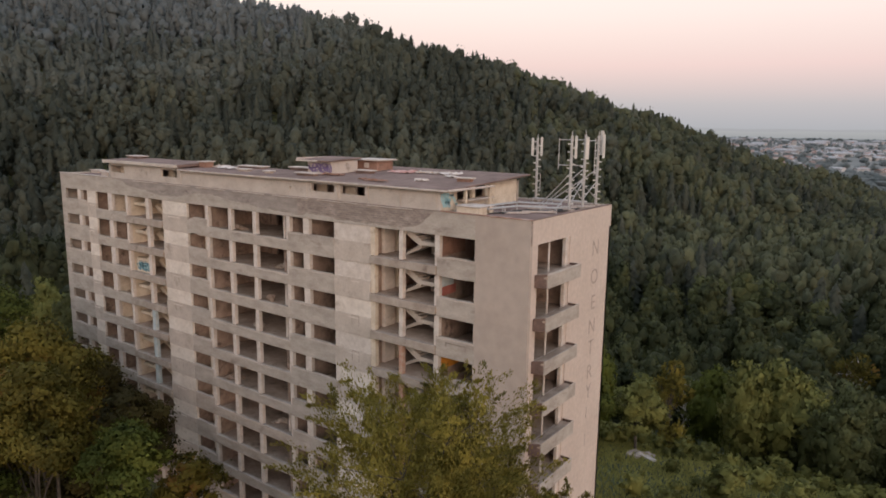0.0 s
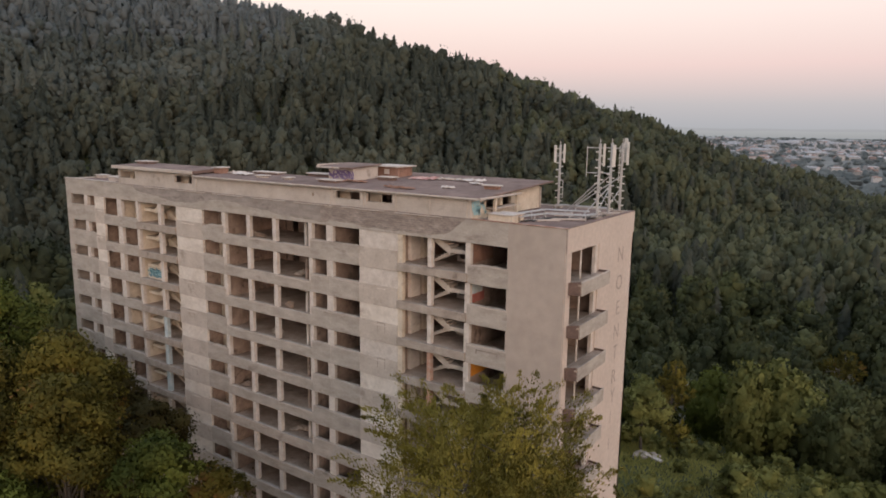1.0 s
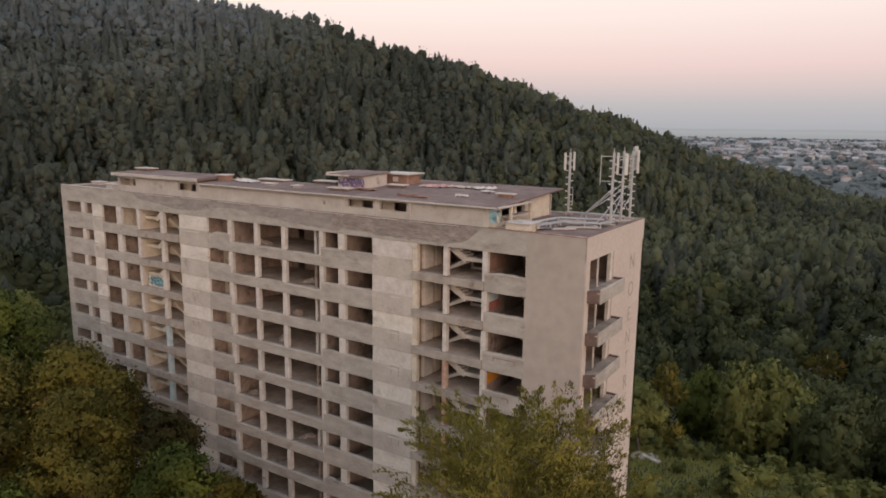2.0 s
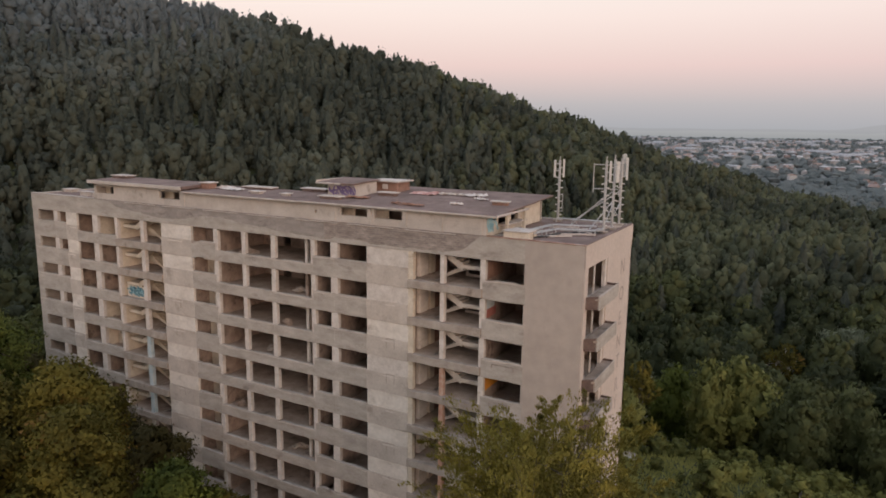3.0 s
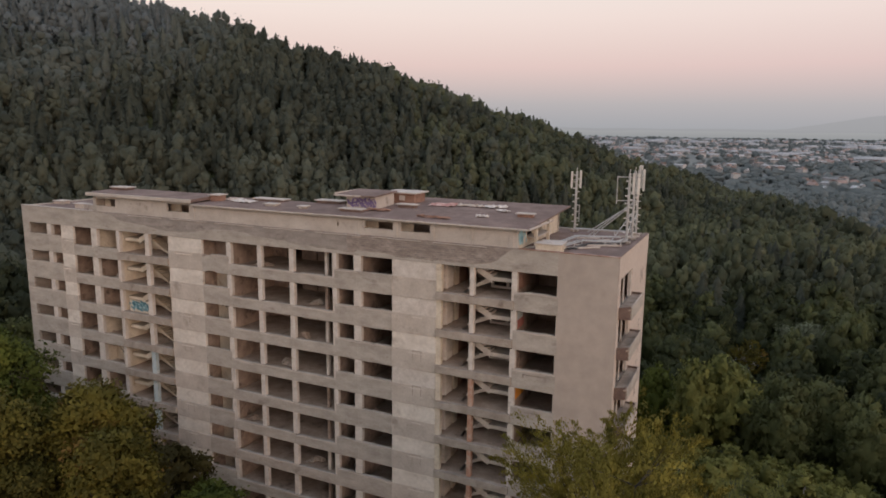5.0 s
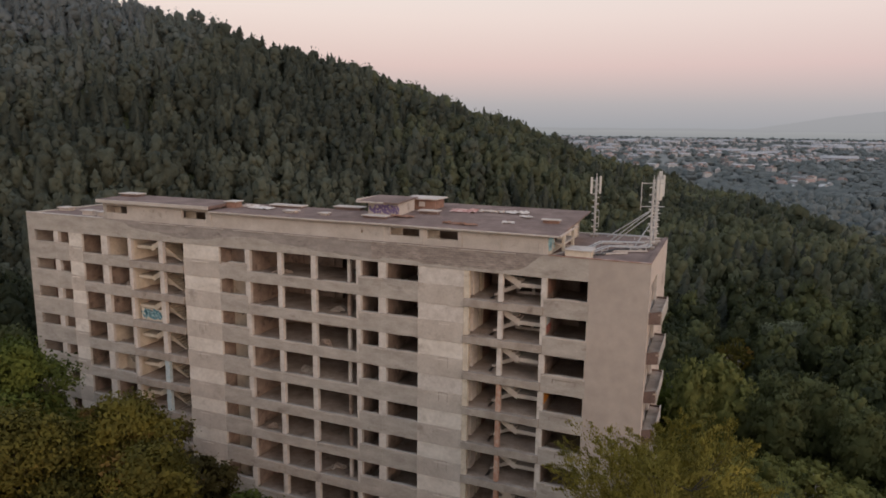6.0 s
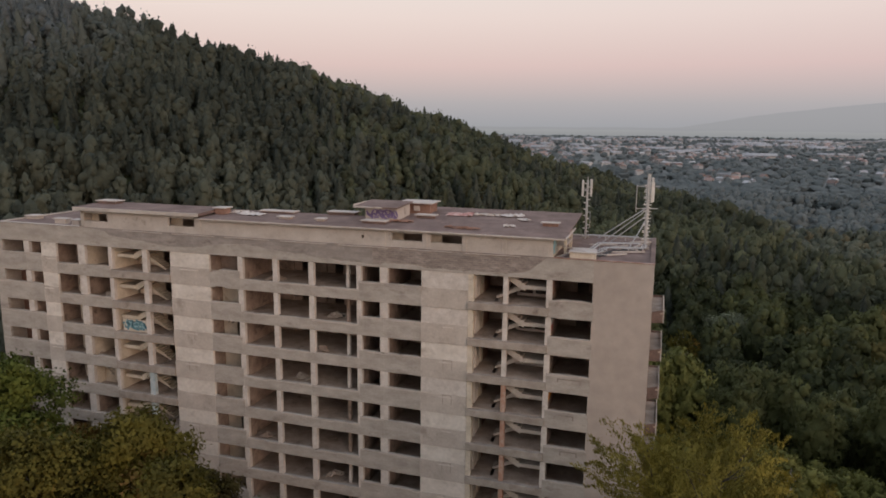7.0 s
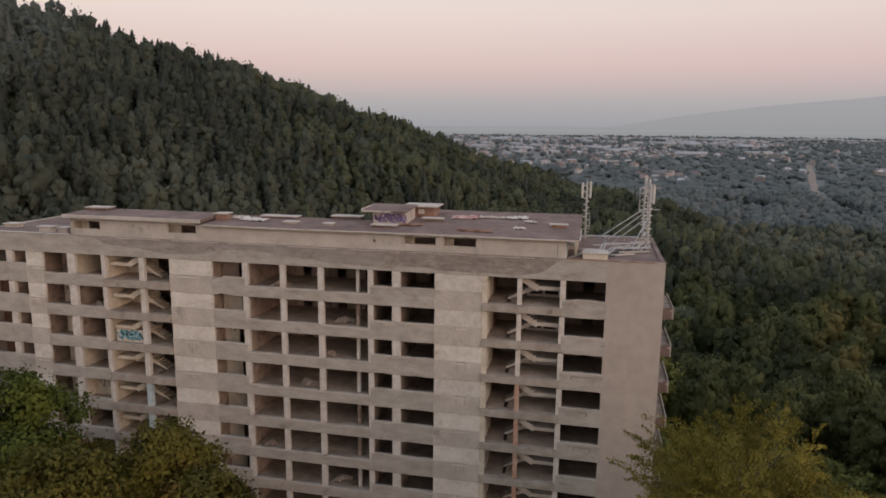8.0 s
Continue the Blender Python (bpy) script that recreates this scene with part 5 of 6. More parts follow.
    part("trunk", bm, bark or BARK, t)
    return t


# the trees that the flight passes
tree(3.4, -15.4, 29.2, 7.2, 9, LEAF_BIRCH, "feathery birch with thin yellow-green leaves before the block", 1, 640, 190, 0.096, feather=2.9, lobes=15)
tree(-44.0, -18.5, 28.8, 5.4, 8, LEAF_GREEN, "tall full tree with fresh green leaves", 2, 299, 150, 0.145, lobes=10)
tree(-33.0, -18.0, 26.4, 4.6, 7, LEAF_OCHRE, "large maple with ochre and olive leaves", 3, 276, 150, 0.145, lobes=9)
tree(-36.5, -24.0, 26.8, 5.4, 7, LEAF_OCHRE, "large maple with ochre and olive leaves", 13, 276, 150, 0.145, lobes=9)
tree(-28.5, -20.5, 24.6, 3.8, 6, LEAF_OCHRE, "maple with ochre and olive leaves", 4, 206, 137, 0.136, lobes=8)
tree(-23.6, -16.6, 19.8, 3.2, 6, LEAF_GREEN, "slender young tree with yellow-green leaves", 5, 161, 137, 0.128, lobes=6)
tree(-34.0, -10.5, 18.0, 4.2, 5, LEAF_BROWN, "dull brownish tree close to the block", 6, 195, 137, 0.145, lobes=8)
tree(-41.0, -10.0, 19.0, 4.4, 5, LEAF_BROWN, "dull brownish tree close to the block", 7, 195, 137, 0.145, lobes=8)
tree(-48.5, -8.5, 19.0, 4.4, 5, LEAF_OCHRE, "olive tree close to the block", 8, 195, 137, 0.153, lobes=8)
tree(-55.5, -8.5, 20.0, 4.4, 5, LEAF_BROWN, "dull brownish tree close to the block", 9, 195, 137, 0.153, lobes=8)
tree(-62.5, -8.5, 21.3, 4.6, 5, LEAF_GREEN, "dark green tree close to the block", 10, 195, 137, 0.153, lobes=8)
tree(-71.0, -9.0, 22.5, 5.2, 5, LEAF_BROWN, "dull brownish tree at the end of the block", 11, 195, 137, 0.170, lobes=8)
tree(-27.0, -27.0, 20.0, 4.6, 6, LEAF_GREEN, "full tree with plain green leaves", 12, 206, 137, 0.145, lobes=8)
tree(-53.0, -20.0, 26.0, 5.4, 6, LEAF_GREEN, "full tree with plain green leaves", 14, 195, 137, 0.162, lobes=8)
tree(-28.5, -8.5, 12.5, 3.4, 3, LEAF_OCHRE, "small olive tree under the front wall", 15, 126, 112, 0.136, lobes=6)
tree(-20.0, -10.0, 11.0, 3.4, 3, LEAF_GREEN, "small green tree under the front wall", 16, 126, 112, 0.136, lobes=6)
tree(-19.0, -25.0, 13.0, 4.0, 3, LEAF_OCHRE, "small olive tree before the block", 17, 126, 112, 0.145, lobes=6)
tree(-10.0, -14.0, 13.0, 3.8, 3, LEAF_GREEN, "small green tree before the block", 18, 126, 112, 0.136, lobes=6)
tree(9.0, -11.0, 22.5, 4.4, 5, LEAF_BIRCH, "birch with thin yellow-green leaves by the corner", 19, 240, 100, 0.13, feather=1.2, lobes=8)
tree(11.5, -17.0, 22.5, 4.6, 5, LEAF_OCHRE, "tree with olive and yellow leaves", 20, 206, 112, 0.136, lobes=8)
# Added trees: their dark leaves stand in for the black gap under the maples.
tree(-41.0, -16.0, 15.0, 4.6, 3, LEAF_BROWN, "low dark tree added to fill the shaded gap under the maples", 31, 170, 130, 0.15, lobes=8)
tree(-47.0, -13.5, 13.0, 4.4, 2, LEAF_BROWN, "low dark tree added to fill the shaded gap under the maples", 32, 170, 130, 0.15, lobes=8)
tree(-36.0, -15.0, 12.5, 4.0, 2, LEAF_BROWN, "low dark tree added to fill the shaded gap under the maples", 33, 150, 130, 0.15, lobes=8)
# behind the right corner
tree(6.0, 37.0, 4.0, 2.4, -3, LEAF_LIGHT, "green tree behind the block", 21, 161, 100, 0.170, lobes=7)
tree(-14.0, 44.0, 8.0, 3.6, -4, LEAF_GREEN, "green tree behind the block", 22, 161, 100, 0.170, lobes=7)
tree(-9.5, 65.0, 5.5, 3.2, -13, LEAF_BIRCH, "slender tree turning bright yellow", 23, 300, 90, 0.15, lobes=16, feather=0.8)
tree(21.0, 32.0, 4.0, 2.0, -4, LEAF_BIRCH, "slender pale yellow-green tree", 24, 126, 100, 0.145, lobes=6, feather=0.7)

tree(24.0, 177.0, -12.0, 8.0, -24, LEAF_WILLOW, "broad willow with pale grey-green leaves in the valley", 41, 260, 80, 0.26, lobes=12)
tree(9.0, 148.0, -11.5, 5.4, -25, LEAF_OCHRE, "tall olive birch standing above the valley wood", 42, 260, 80, 0.24, lobes=12, bark=BIRCH_BARK, feather=1.2)
tree(-13.0, 85.0, -3.0, 5.2, -18, LEAF_LIGHT, "light green birch behind the block", 43, 260, 80, 0.2, lobes=12, bark=BIRCH_BARK, feather=1.1)

tree(-9.0, 49.0, 7.0, 4.0, -4, LEAF_LIGHT, "light yellow-green tree behind the block", 44, 220, 90, 0.17, lobes=12)
tree(-5.8, 56.0, -0.5, 2.6, -9, LEAF_BIRCH, "young tree turning yellow behind the block", 45, 160, 80, 0.15, lobes=10, feather=0.8)
tree(14.6, 22.0, 11.5, 1.9, 4, LEAF_LIGHT, "slender pale tree on the slope", 46, 130, 80, 0.13, lobes=8, bark=BIRCH_BARK)

# ---- the woods ----
TRACK = [(489.0, 1715.0), (366.0, 1250.0), (299.0, 998.0), (262.0, 790.0), (252.0, 680.0)]


def by_track(px, py, width):
    """Near the sandy track?"""
    near = np.full(np.shape(px), False)
    for (x0, y0), (x1, y1) in zip(TRACK, TRACK[1:]):
        ux, uy = x1 - x0, y1 - y0
        k = np.clip(((px - x0) * ux + (py - y0) * uy) / (ux * ux + uy * uy), 0, 1)
        near |= np.hypot(px - x0 - k * ux, py - y0 - k * uy) < width
    return near


x, y = scatter(-760, 420, 16, 1000, 8.0)
z = height(x, y)
dist = np.hypot(x - 10, y + 50)
bearing = np.degrees(np.arctan2(x - 5, y + 52))
beyond_ridge = np.interp(x, [-900, -443, -312, -222, -150, -60], [60, 365, 464, 574, 700, 850]) + 35
keep = in_fan(x, y) & ~near_block(x, y, 8) & (y < beyond_ridge)
keep &= (dist > 250) | (rng.uniform(size=x.shape) < 0.85)
keep &= ~((x > -22) & (x < 34) & (y < 60)) & ~((x > -16) & (x < 0) & (y < 72)) & ~((x >= 0) & (y < 20) & (x < 60))
last = np.interp(bearing, [-8, -2, 4, 10, 20, 38], [1000, 860, 640, 440, 310, 240])
lower = keep & (dist > last) & (rng.uniform(size=x.shape) < 0.68) & ~by_track(x, y, 12) & ~((dist > 480) & (np.sin(x * 0.017 + 2) * np.sin(y * 0.013 + 1) > 0.85))
keep &= dist <= last
keep &= (np.hypot(x - 24, y - 177) > 10) & (np.hypot(x - 9, y - 148) > 8) & (np.hypot(x + 13, y - 85) > 7)
# Leaf colour steps from green to hazy blue-grey with distance.
for sel, shapes, leafy, label in ((lower & (dist < 620), DIM_LEAFY, LEAF_SLOPE, "dull green woods on the lower slope"), (lower & (dist >= 620), HAZED_LEAFY, LEAF_PLAIN_HAZE, "woods in the valley beyond, leaf colour blued as by haze")):
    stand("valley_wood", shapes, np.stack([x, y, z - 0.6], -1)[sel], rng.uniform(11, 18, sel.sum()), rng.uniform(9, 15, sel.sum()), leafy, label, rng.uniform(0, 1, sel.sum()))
x, y, z, dist, bearing = x[keep], y[keep], z[keep], dist[keep], bearing[keep]
def patches(size, seed):
    """Slow waves of stand after stand across the country."""
    a = np.sin(x / size + seed) * np.sin(y / size * 1.17 + 2.1 * seed) + 0.7 * np.sin((x + y) / size * 0.63 + seed * 3.3) * np.sin((x - y) / size * 1.9 + seed)
    return a / 1.7


fir_share = np.clip(0.14 + (z + 5) / 330, 0.12, 0.46) + 0.22 * (patches(31, 1.3) > 0.3)
is_fir = (rng.uniform(size=x.shape) < fir_share) & ~((dist < 240) & (x > -70))
tall = (19 + 3.5 * patches(23, 4.1) + rng.uniform(-4.5, 4.5, x.shape)) * np.where(dist < 240, 0.9, 1)
tint = np.clip(0.5 + 0.34 * patches(27, 2.2) + 0.46 * patches(64, 5.2) + rng.normal(0, 1, x.shape) * np.where(dist < 330, 0.27, 0.17) - 0.35 * ((dist < 400) & (bearing < -38)), 0, 1)
P = np.stack([x, y, z - 0.6], -1)
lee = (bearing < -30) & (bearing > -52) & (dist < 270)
single = (dist < 138) & ~lee
near = (dist < 270) & ~single & ~lee
luck = rng.uniform(size=dist.shape)
# Painted haze grows with distance on the left: brow colour, then ridge colour.
haze_share = np.clip((dist - 400) / 190, 0, 1) * np.clip((-38 - bearing) / 11, 0, 1)
ridge = haze_share > 0.45 + 0.25 * luck
brow = (haze_share > 0.12 + 0.2 * luck) & ~ridge
side = (bearing + 14 * luck > -18) & (dist >= 270) & ~ridge & ~brow
rest = ~ridge & ~brow & ~side


def grow(name, chosen, shapes, tallness, slim, leaves, label):
    """Plant a stand of the chosen trees, each of its own height and girth."""
    n = int(chosen.sum())
    stand(name, shapes, P[chosen], tall[chosen] * tallness * rng.uniform(0.88, 1.15, n), tall[chosen] * rng.uniform(slim, slim + 0.3, n), leaves, label, tint[chosen])


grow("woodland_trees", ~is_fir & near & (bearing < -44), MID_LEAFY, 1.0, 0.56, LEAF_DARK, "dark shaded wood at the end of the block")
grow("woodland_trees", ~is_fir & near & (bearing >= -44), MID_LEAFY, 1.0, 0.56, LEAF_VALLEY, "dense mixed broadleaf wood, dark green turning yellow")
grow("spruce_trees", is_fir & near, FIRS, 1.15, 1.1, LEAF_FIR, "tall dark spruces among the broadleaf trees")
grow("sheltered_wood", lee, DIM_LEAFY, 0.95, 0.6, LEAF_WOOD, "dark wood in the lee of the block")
grow("ridge_wood", ridge & ~is_fir, DIM_LEAFY, 1.0, 0.58, LEAF_RIDGE_HAZE, "wooded ridge far up the hill, leaf colour blued as by haze")
grow("ridge_spruces", ridge & is_fir, FIRS_FAR, 1.05, 1.15, LEAF_RIDGE_HAZE, "spruces far up the hill, needle colour blued as by haze")
grow("brow_wood", brow & ~is_fir, FAR_LEAFY, 1.0, 0.56, LEAF_BROW_HAZE, "trees on the brow of the hill, leaf colour dulled as by haze")
grow("brow_spruces", brow & is_fir, FIRS_FAR, 1.05, 1.15, LEAF_BROW_HAZE, "spruces on the brow of the hill, needle colour dulled as by haze")
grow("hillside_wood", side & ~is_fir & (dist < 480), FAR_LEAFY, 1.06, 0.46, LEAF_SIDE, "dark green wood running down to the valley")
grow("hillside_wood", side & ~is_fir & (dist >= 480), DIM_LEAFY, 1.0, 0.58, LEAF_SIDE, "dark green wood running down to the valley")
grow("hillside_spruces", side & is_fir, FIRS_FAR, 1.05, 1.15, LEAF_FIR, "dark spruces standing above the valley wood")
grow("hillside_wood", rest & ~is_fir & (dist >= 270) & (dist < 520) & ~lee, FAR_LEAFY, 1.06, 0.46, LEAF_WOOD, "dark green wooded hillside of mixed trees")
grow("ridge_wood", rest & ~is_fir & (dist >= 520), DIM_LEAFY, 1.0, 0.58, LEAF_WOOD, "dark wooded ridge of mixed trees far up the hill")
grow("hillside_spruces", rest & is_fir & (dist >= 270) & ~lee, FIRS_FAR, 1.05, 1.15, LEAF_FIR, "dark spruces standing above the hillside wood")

# the nearest of the wood, tree by tree
models = []
for i, (v, f, nrm) in enumerate(NEAR_LEAFY + FIRS[:2]):
    fir = i >= 5
    crown = raw_mesh("crown", v, f, LEAF_FIR if fir else (LEAF_LIGHT, LEAF_GREEN, LEAF_LIGHT, LEAF_VALLEY, LEAF_VALLEY)[i], np.full(len(v), 0.5), normals=nrm)
    t = thing("tree", (0, 0, 0), "tall dark spruce in the valley wood" if fir else "full-crowned broadleaf tree in the valley wood, green turning yellow", "tree", "trees of the valley wood")
    crown.parent = t
    part("trunk", rod(B(), (0, 0, -0.02), (0, 0, 0.62), 0.016, 7, 0.006), BARK, t)
    models.append(t)
used = set()
for i in np.flatnonzero(single):
    m = int(rng.integers(5, 7)) if is_fir[i] else int(rng.integers(0, 4)) if x[i] < 10 else int(rng.integers(3, 5))
    h = tall[i] * (1.25 if is_fir[i] else rng.uniform(0.75, 1.0))
    w = h * rng.uniform(0.56, 0.86) if not is_fir[i] else h * 1.1
    at = Matrix.Translation(P[i]) @ Matrix.Rotation(rng.uniform(0, 6.28), 4, "Z") @ Matrix.Diagonal((w, w, h, 1))
    if m in used:
        copy_thing(models[m], at).matrix_basis = at
    else:
        models[m].matrix_basis = at
        used.add(m)

# scrub and grass on the clearing behind the corner
SCRUB = [broadleaf(80 + s, 9, 110, 0.08, loose=0.4, fill=0.6) for s in range(4)]
x, y = scatter(-24, 40, 17, 62, 2.3)
keep = ~near_block(x, y, 2) & (rng.uniform(size=x.shape) < np.where((x > -12) & (x < 16) & (y < 50), 0.15, 0.7))
x, y = x[keep], y[keep]
h = rng.uniform(0.9, 3.4, x.shape)
stand("scrub", SCRUB, np.stack([x, y, height(x, y) - 0.3], -1), h, h * rng.uniform(0.9, 1.4, len(h)), SCRUB_LEAF, "low yellowish green scrub on the slope behind the block", rng.uniform(0, 1, x.shape))
x, y = rng.uniform(-26, 45, 36000), rng.uniform(14, 66, 36000)
gz = height(x, y)
blade = np.stack([np.stack([x - 0.10, y, gz], -1), np.stack([x + 0.10, y + 0.05, gz], -1), np.stack([x + rng.normal(0, 0.15, len(x)), y + rng.normal(0, 0.15, len(x)), gz + rng.uniform(0.25, 0.7, len(x))], -1)], 1).reshape(-1, 3)
tagged(raw_mesh("grass", blade, np.arange(len(blade)).reshape(-1, 3), GRASS, np.repeat(rng.uniform(0.3, 1, len(x)), 3), normals=np.tile([0.0, 0.0, 1.0], (len(blade), 1))), "rough yellowish grass on the slope", "grass", kind="stuff")
# a heap of rubble on the clearing
for i in range(9):
    a = 0.7 * i
    px, py = -7 + 1.5 * math.cos(a * 2.1) * (i / 5), 46 + 1.4 * math.sin(a * 2.1)
    bm = worn(box(B(), -0.6, 0.6, -0.35, 0.35, 0, 0.3), 0.06, 0.4, 0.03)
    bmesh.ops.transform(bm, matrix=pose(px, py, float(height(px, py)) + 0.05, 8 * math.sin(i), 10 * math.cos(i * 2), 40 * i), verts=bm.verts[:])
    me = bpy.data.meshes.new("rubble_slab")
    bm.to_mesh(me)
    bm.free()
    me.materials.append(STAIR if i % 4 == 0 else SLAB)
    tagged(new("rubble_slab", me), "broken pale concrete slab on a rubble heap", "rubble", "rubble heap")

# ---- the town in the plain ----


def house_mesh(w, d, h, pitch):
    """Walls and gabled roof as two little meshes about the origin."""
    body, top = B(), B()
    box(body, -w / 2, w / 2, -d / 2, d / 2, -1, h)
    prism(top, [(-d / 2 - 0.5, h - 0.1), (d / 2 + 0.5, h - 0.1), (0, h + pitch)], "x", -w / 2 - 0.5, w / 2 + 0.5)
    return body, top


def townhouse(w, d, h, pitch, roof, label):
    body, top = house_mesh(w, d, h, pitch)
    t = thing("house", (0, 0, 0), label, "house", "houses of the town")
    part("wall", body, HOUSE_WALL, t)
    part("roof", top, roof, t)
    return t


kinds = [townhouse(11, 9, 6, 4, ROOF_TILE, "pale house with a red tiled roof in the town"), townhouse(13, 9, 6, 4.5, ROOF_TILE, "pale house with a red tiled roof in the town"),
         townhouse(12, 10, 6, 4, GREY_ROOF, "pale house with a grey roof in the town"), townhouse(26, 14, 9, 2, GREY_ROOF, "long pale hall with a grey roof in the town"),
         townhouse(16, 12, 13, 2, ROOF_TILE, "pale block of flats with a red roof in the town")]
tr = np.random.default_rng(12)


def town_place(near_d, far_d):
    """Dense in the middle of the plain, thinner towards the woods."""
    while True:
        a = radians(tr.uniform(-17, 26))
        d = near_d + (far_d - near_d) * tr.uniform() ** 0.8
        if noise.noise(Vector((d * 0.0022, a * 9, 2))) + 0.35 - 0.05 * max(0.0, math.degrees(a) - 9) > tr.uniform() and not (d < 1500 and (a > radians(14) or a < radians(-4))):
            px, py = d * math.sin(a), d * math.cos(a) - 50
            if float(height(px, py)) < 20:
                return px, py, float(height(px, py))


used = set()
for i in range(150):
    px, py, pz = town_place(1120, 2200)
    m = int(tr.choice(5, p=[0.22, 0.22, 0.36, 0.12, 0.08]))
    at = pose(px, py, pz, 0, 0, tr.uniform(0, 180))
    if m in used:
        copy_thing(kinds[m], at)
    else:
        kinds[m].matrix_basis = at
        used.add(m)
walls_v, walls_f, tiles_v, tiles_f, grey_v, grey_f = [], [], [], [], [], []
CUBE_V = np.array([(a, b, c) for c in (-0.1, 1) for b in (-0.5, 0.5) for a in (-0.5, 0.5)])
CUBE_F = np.array([(0, 1, 5), (0, 5, 4), (1, 3, 7), (1, 7, 5), (3, 2, 6), (3, 6, 7), (2, 0, 4), (2, 4, 6), (4, 5, 7), (4, 7, 6)])
GABLE_V = np.array([(-0.55, -0.6, 1), (0.55, -0.6, 1), (0.55, 0.6, 1), (-0.55, 0.6, 1), (-0.55, 0, 1.6), (0.55, 0, 1.6)])
GABLE_F = np.array([(0, 1, 5), (0, 5, 4), (2, 3, 4), (2, 4, 5), (1, 2, 5), (3, 0, 4)])
for i in range(900):
    px, py, pz = town_place(1900, 3900)
    w, d, h = tr.uniform(9, 15), tr.uniform(7, 10), tr.uniform(4.5, 7.5)
    if tr.uniform() < 0.09:
        w, d, h = tr.uniform(30, 80), tr.uniform(16, 30), tr.uniform(6, 11)
    a = tr.uniform(0, 3.14)
    spin = np.array([[math.cos(a), -math.sin(a), 0], [math.sin(a), math.cos(a), 0], [0, 0, 1]])
    for v, f, vs, fs in ((CUBE_V, CUBE_F, walls_v, walls_f), (GABLE_V, GABLE_F, *((tiles_v, tiles_f) if tr.uniform() < 0.42 and w < 20 else (grey_v, grey_f)))):
        fs.append(f + len(vs) * len(v))
        vs.append((v * np.array([w, d, h])) @ spin.T + np.array([px, py, pz]))
for name, vs, fs, m, label in (("town_walls", walls_v, walls_f, HOUSE_WALL, "pale walls of the distant town"), ("town_roofs", tiles_v, tiles_f, ROOF_TILE, "red roofs of the distant town"),
                               ("town_roofs", grey_v, grey_f, GREY_ROOF, "grey and white roofs of the distant town")):
    tagged(raw_mesh(name, np.concatenate(vs), np.concatenate(fs), m), label, "town", kind="stuff")
# trees between the houses and over the near part of the plain
places = []
for i in range(9000):
    a, d = radians(tr.uniform(-20, 40)), 960 + 3420 * tr.uniform() ** 1.25
    px, py = 10 + d * math.sin(a), d * math.cos(a) - 50
    pz = float(height(px, py))
    n = noise.noise(Vector((px * 0.004, py * 0.003, 7)))
    if by_track(px, py, 12) or pz > 14 or (d > 1500 and n < 0.02 and tr.uniform() < 0.5):
        continue
    places.append((px, py, pz - 1))
n = len(places)
# These trees take the leaf colour with haze mixed in.
stand("plain_trees", PLAIN_LEAFY, np.array(places), tr.uniform(8, 15, n), tr.uniform(10, 18, n), LEAF_PLAIN_HAZE, "trees and hedges across the plain, hazed in colour", tr.uniform(0.1, 0.9, n))
# the sandy track through the woods
bm = B()
prev = None
for (x0, y0), (x1, y1) in zip(TRACK, TRACK[1:]):
    for i in range(12):
        px, py = x0 + (x1 - x0) * i / 11, y0 + (y1 - y0) * i / 11
        wide = 6 + 3 * noise.noise(Vector((px * 0.02, py * 0.02, 4)))
        sway = 6 * noise.noise(Vector((py * 0.006, 1.0, 0)))
        row = [bm.verts.new((px + sway + s * wide, py, float(height(px + sway, py)) + 1.2)) for s in (-1, 1)]
        if prev:
            bm.faces.new((prev[0], prev[1], row[1], row[0]))
        prev = row
me = bpy.data.meshes.new("road")
bm.to_mesh(me)
bm.free()
me.materials.append(SAND)
tagged(new("road", me), "pale sandy track through the far woods", "road", kind="structure")
# long pale works halls and one tower block at the far side of the town
for i, (px, py, w, d, h) in enumerate(((389, 3503, 120, 60, 8), (500, 3549, 90, 60, 8), (643, 3343, 110, 70, 8), (748, 3383, 90, 60, 7), (896, 3595, 170, 80, 8), (1091, 3750, 200, 90, 9), (1193, 3519, 160, 90, 8), (-145, 3282, 70, 40, 9), (60, 3100, 60, 40, 9))):
    hall = townhouse(w, d, h, 2.0, GREY_ROOF, "long pale works hall on the plain")
    hall.matrix_basis = pose(px, py, float(height(px, py)), 0, 0, 6 * math.sin(i * 2.1))
tower = townhouse(15, 15, 27, 3.0, ROOF_TILE, "tall pale tower block above the town")
tower.matrix_basis = pose(-445, 2750, float(height(-445, 2750)), 0, 0, 20)

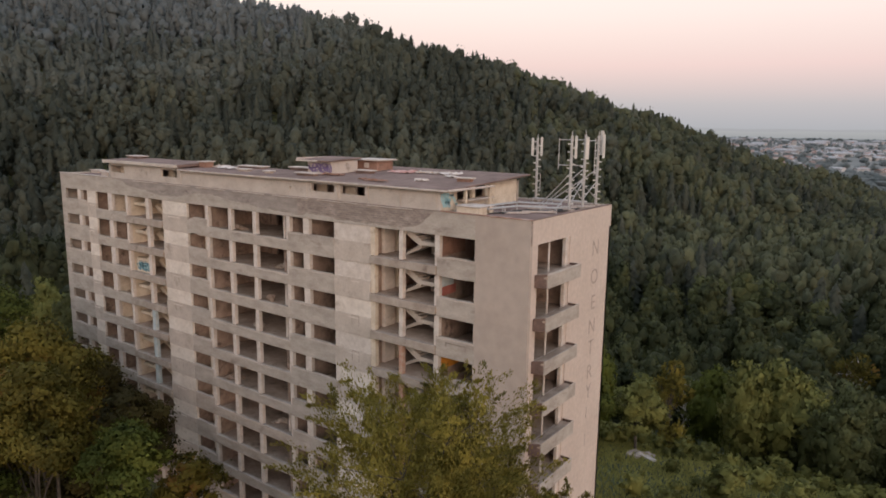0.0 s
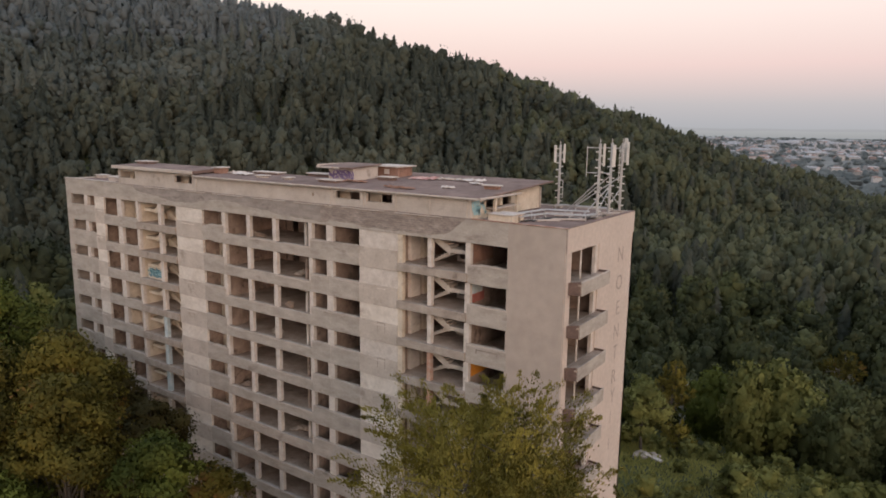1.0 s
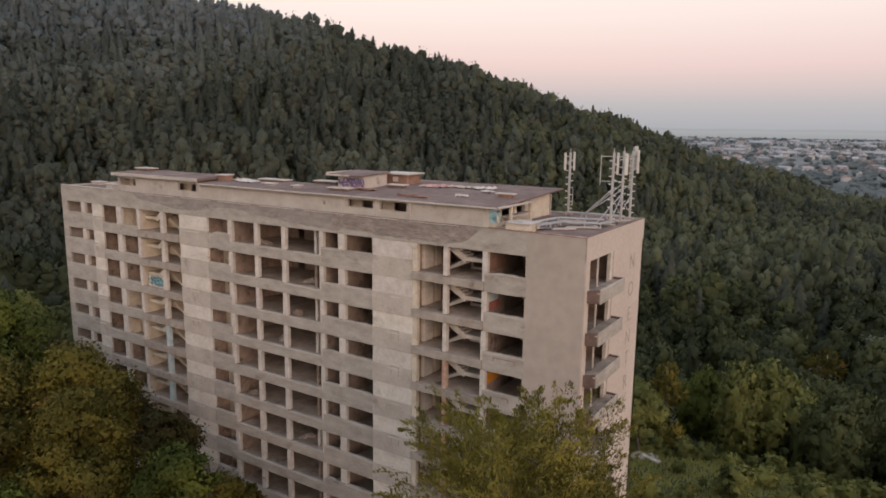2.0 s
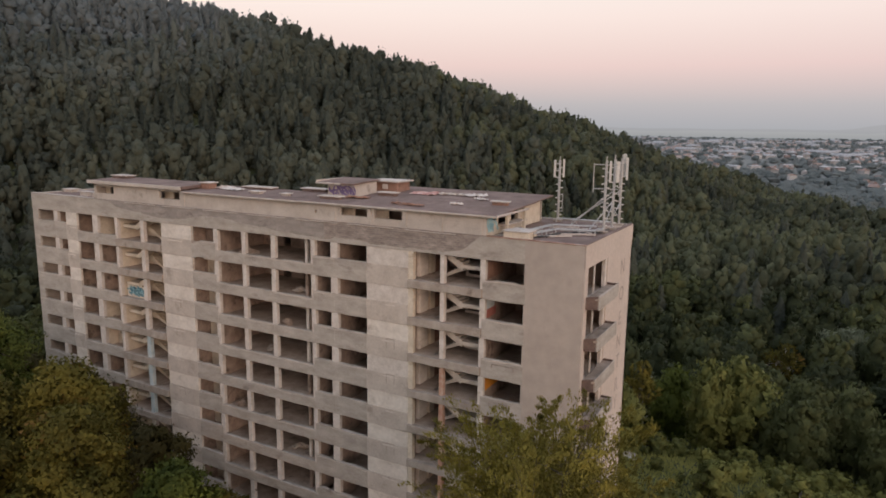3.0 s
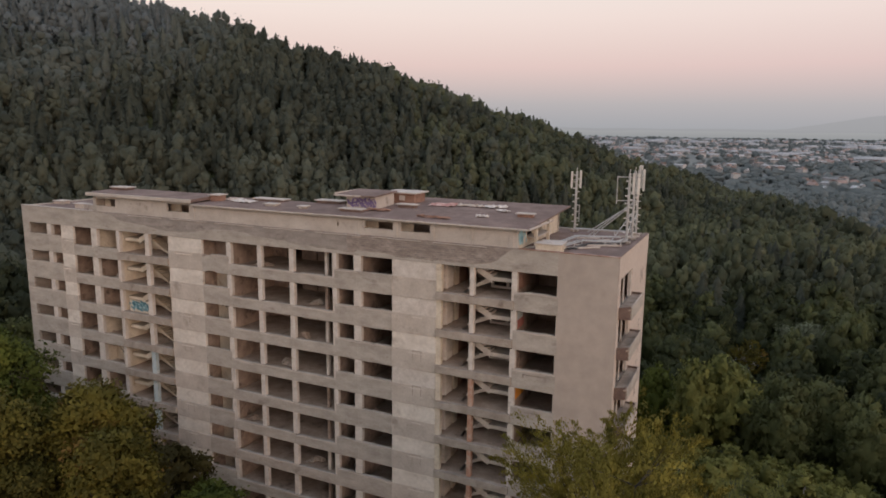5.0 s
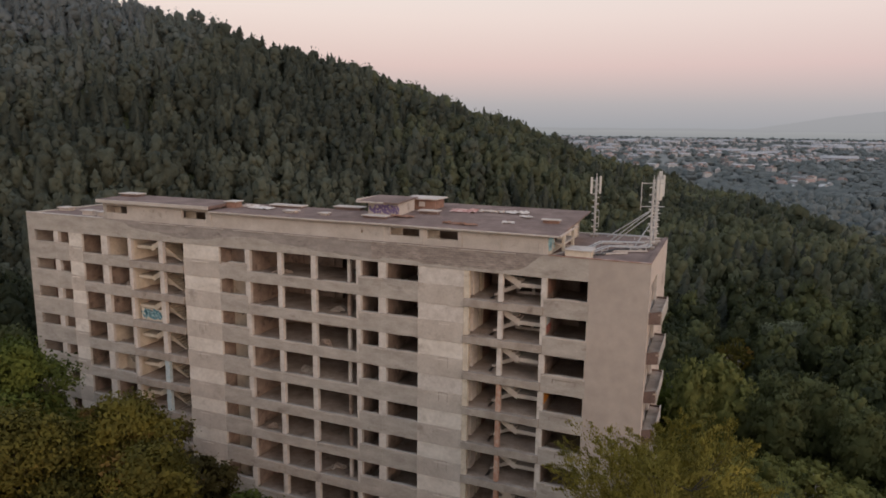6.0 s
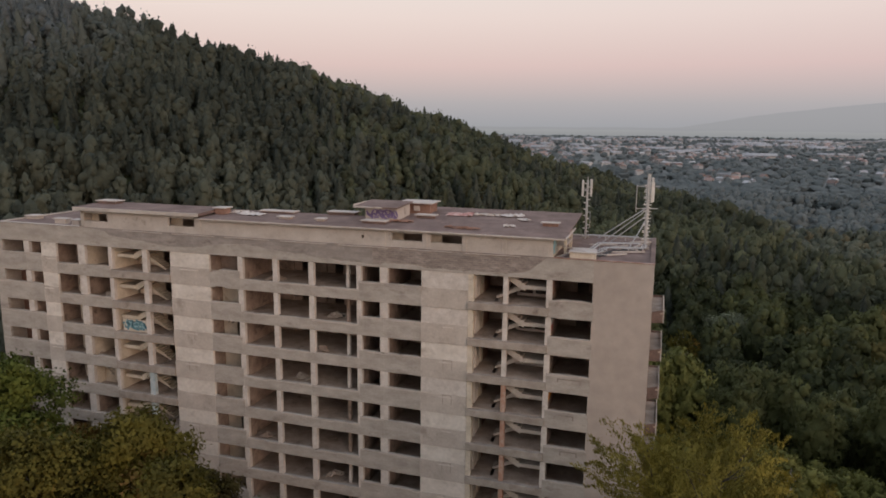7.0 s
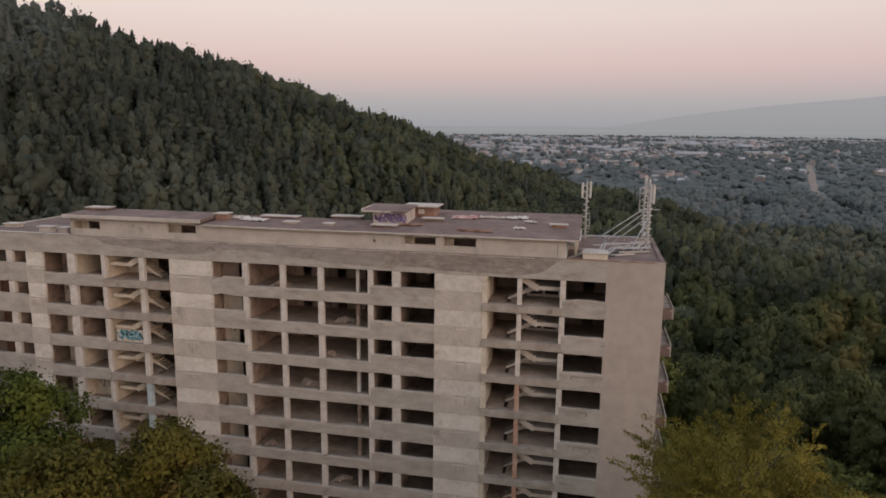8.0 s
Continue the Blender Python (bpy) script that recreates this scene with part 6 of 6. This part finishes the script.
# ---- glowing backdrop of hills at the edge of the plain ----
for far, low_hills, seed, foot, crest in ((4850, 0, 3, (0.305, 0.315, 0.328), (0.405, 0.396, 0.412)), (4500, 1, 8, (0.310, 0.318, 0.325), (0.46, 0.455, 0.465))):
    bm = B()
    prev = None
    for i in range(241):
        a = radians(-60 + 120 * i / 240)
        up = 42.0 if low_hills else float(np.interp(math.degrees(a), [-60, -20, 0, 1.4, 6.6, 12, 20.5, 30, 60], [60, 58, 58, 61, 140, 195, 256, 250, 200]))
        up += 7 * noise.noise(Vector((i * 0.11, seed, 0))) + 3 * noise.noise(Vector((i * 0.5, seed, 0)))
        px, py = far * math.sin(a), far * math.cos(a) - 50
        row = [bm.verts.new((px, py, q)) for q in (-60, up - 25)] + [bm.verts.new((px * 1.004, py * 1.004, up))]
        if prev:
            for j in (0, 1):
                bm.faces.new((prev[j], row[j], row[j + 1], prev[j + 1]))
        prev = row
    # The sheet glows by itself; its haze is a colour gradient, foot to crest.
    m = bpy.data.materials.new("glowing_far_haze")
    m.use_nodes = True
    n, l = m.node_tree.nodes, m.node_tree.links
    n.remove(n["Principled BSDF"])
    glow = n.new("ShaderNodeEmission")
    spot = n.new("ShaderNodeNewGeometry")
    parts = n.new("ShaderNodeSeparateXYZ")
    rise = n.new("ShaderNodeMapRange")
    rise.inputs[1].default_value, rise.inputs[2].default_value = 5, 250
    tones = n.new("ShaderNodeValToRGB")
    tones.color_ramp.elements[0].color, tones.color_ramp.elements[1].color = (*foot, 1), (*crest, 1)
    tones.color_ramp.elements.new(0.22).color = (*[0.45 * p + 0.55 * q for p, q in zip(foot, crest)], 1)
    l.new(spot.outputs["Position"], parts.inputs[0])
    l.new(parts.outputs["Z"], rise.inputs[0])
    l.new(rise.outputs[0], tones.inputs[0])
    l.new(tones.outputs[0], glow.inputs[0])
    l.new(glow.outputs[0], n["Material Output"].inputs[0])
    me = bpy.data.meshes.new("backdrop")
    bm.to_mesh(me)
    bm.free()
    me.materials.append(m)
    tagged(new("backdrop", me), "glowing backdrop of soft blue-grey hills, haze painted in", "hills", kind="structure")
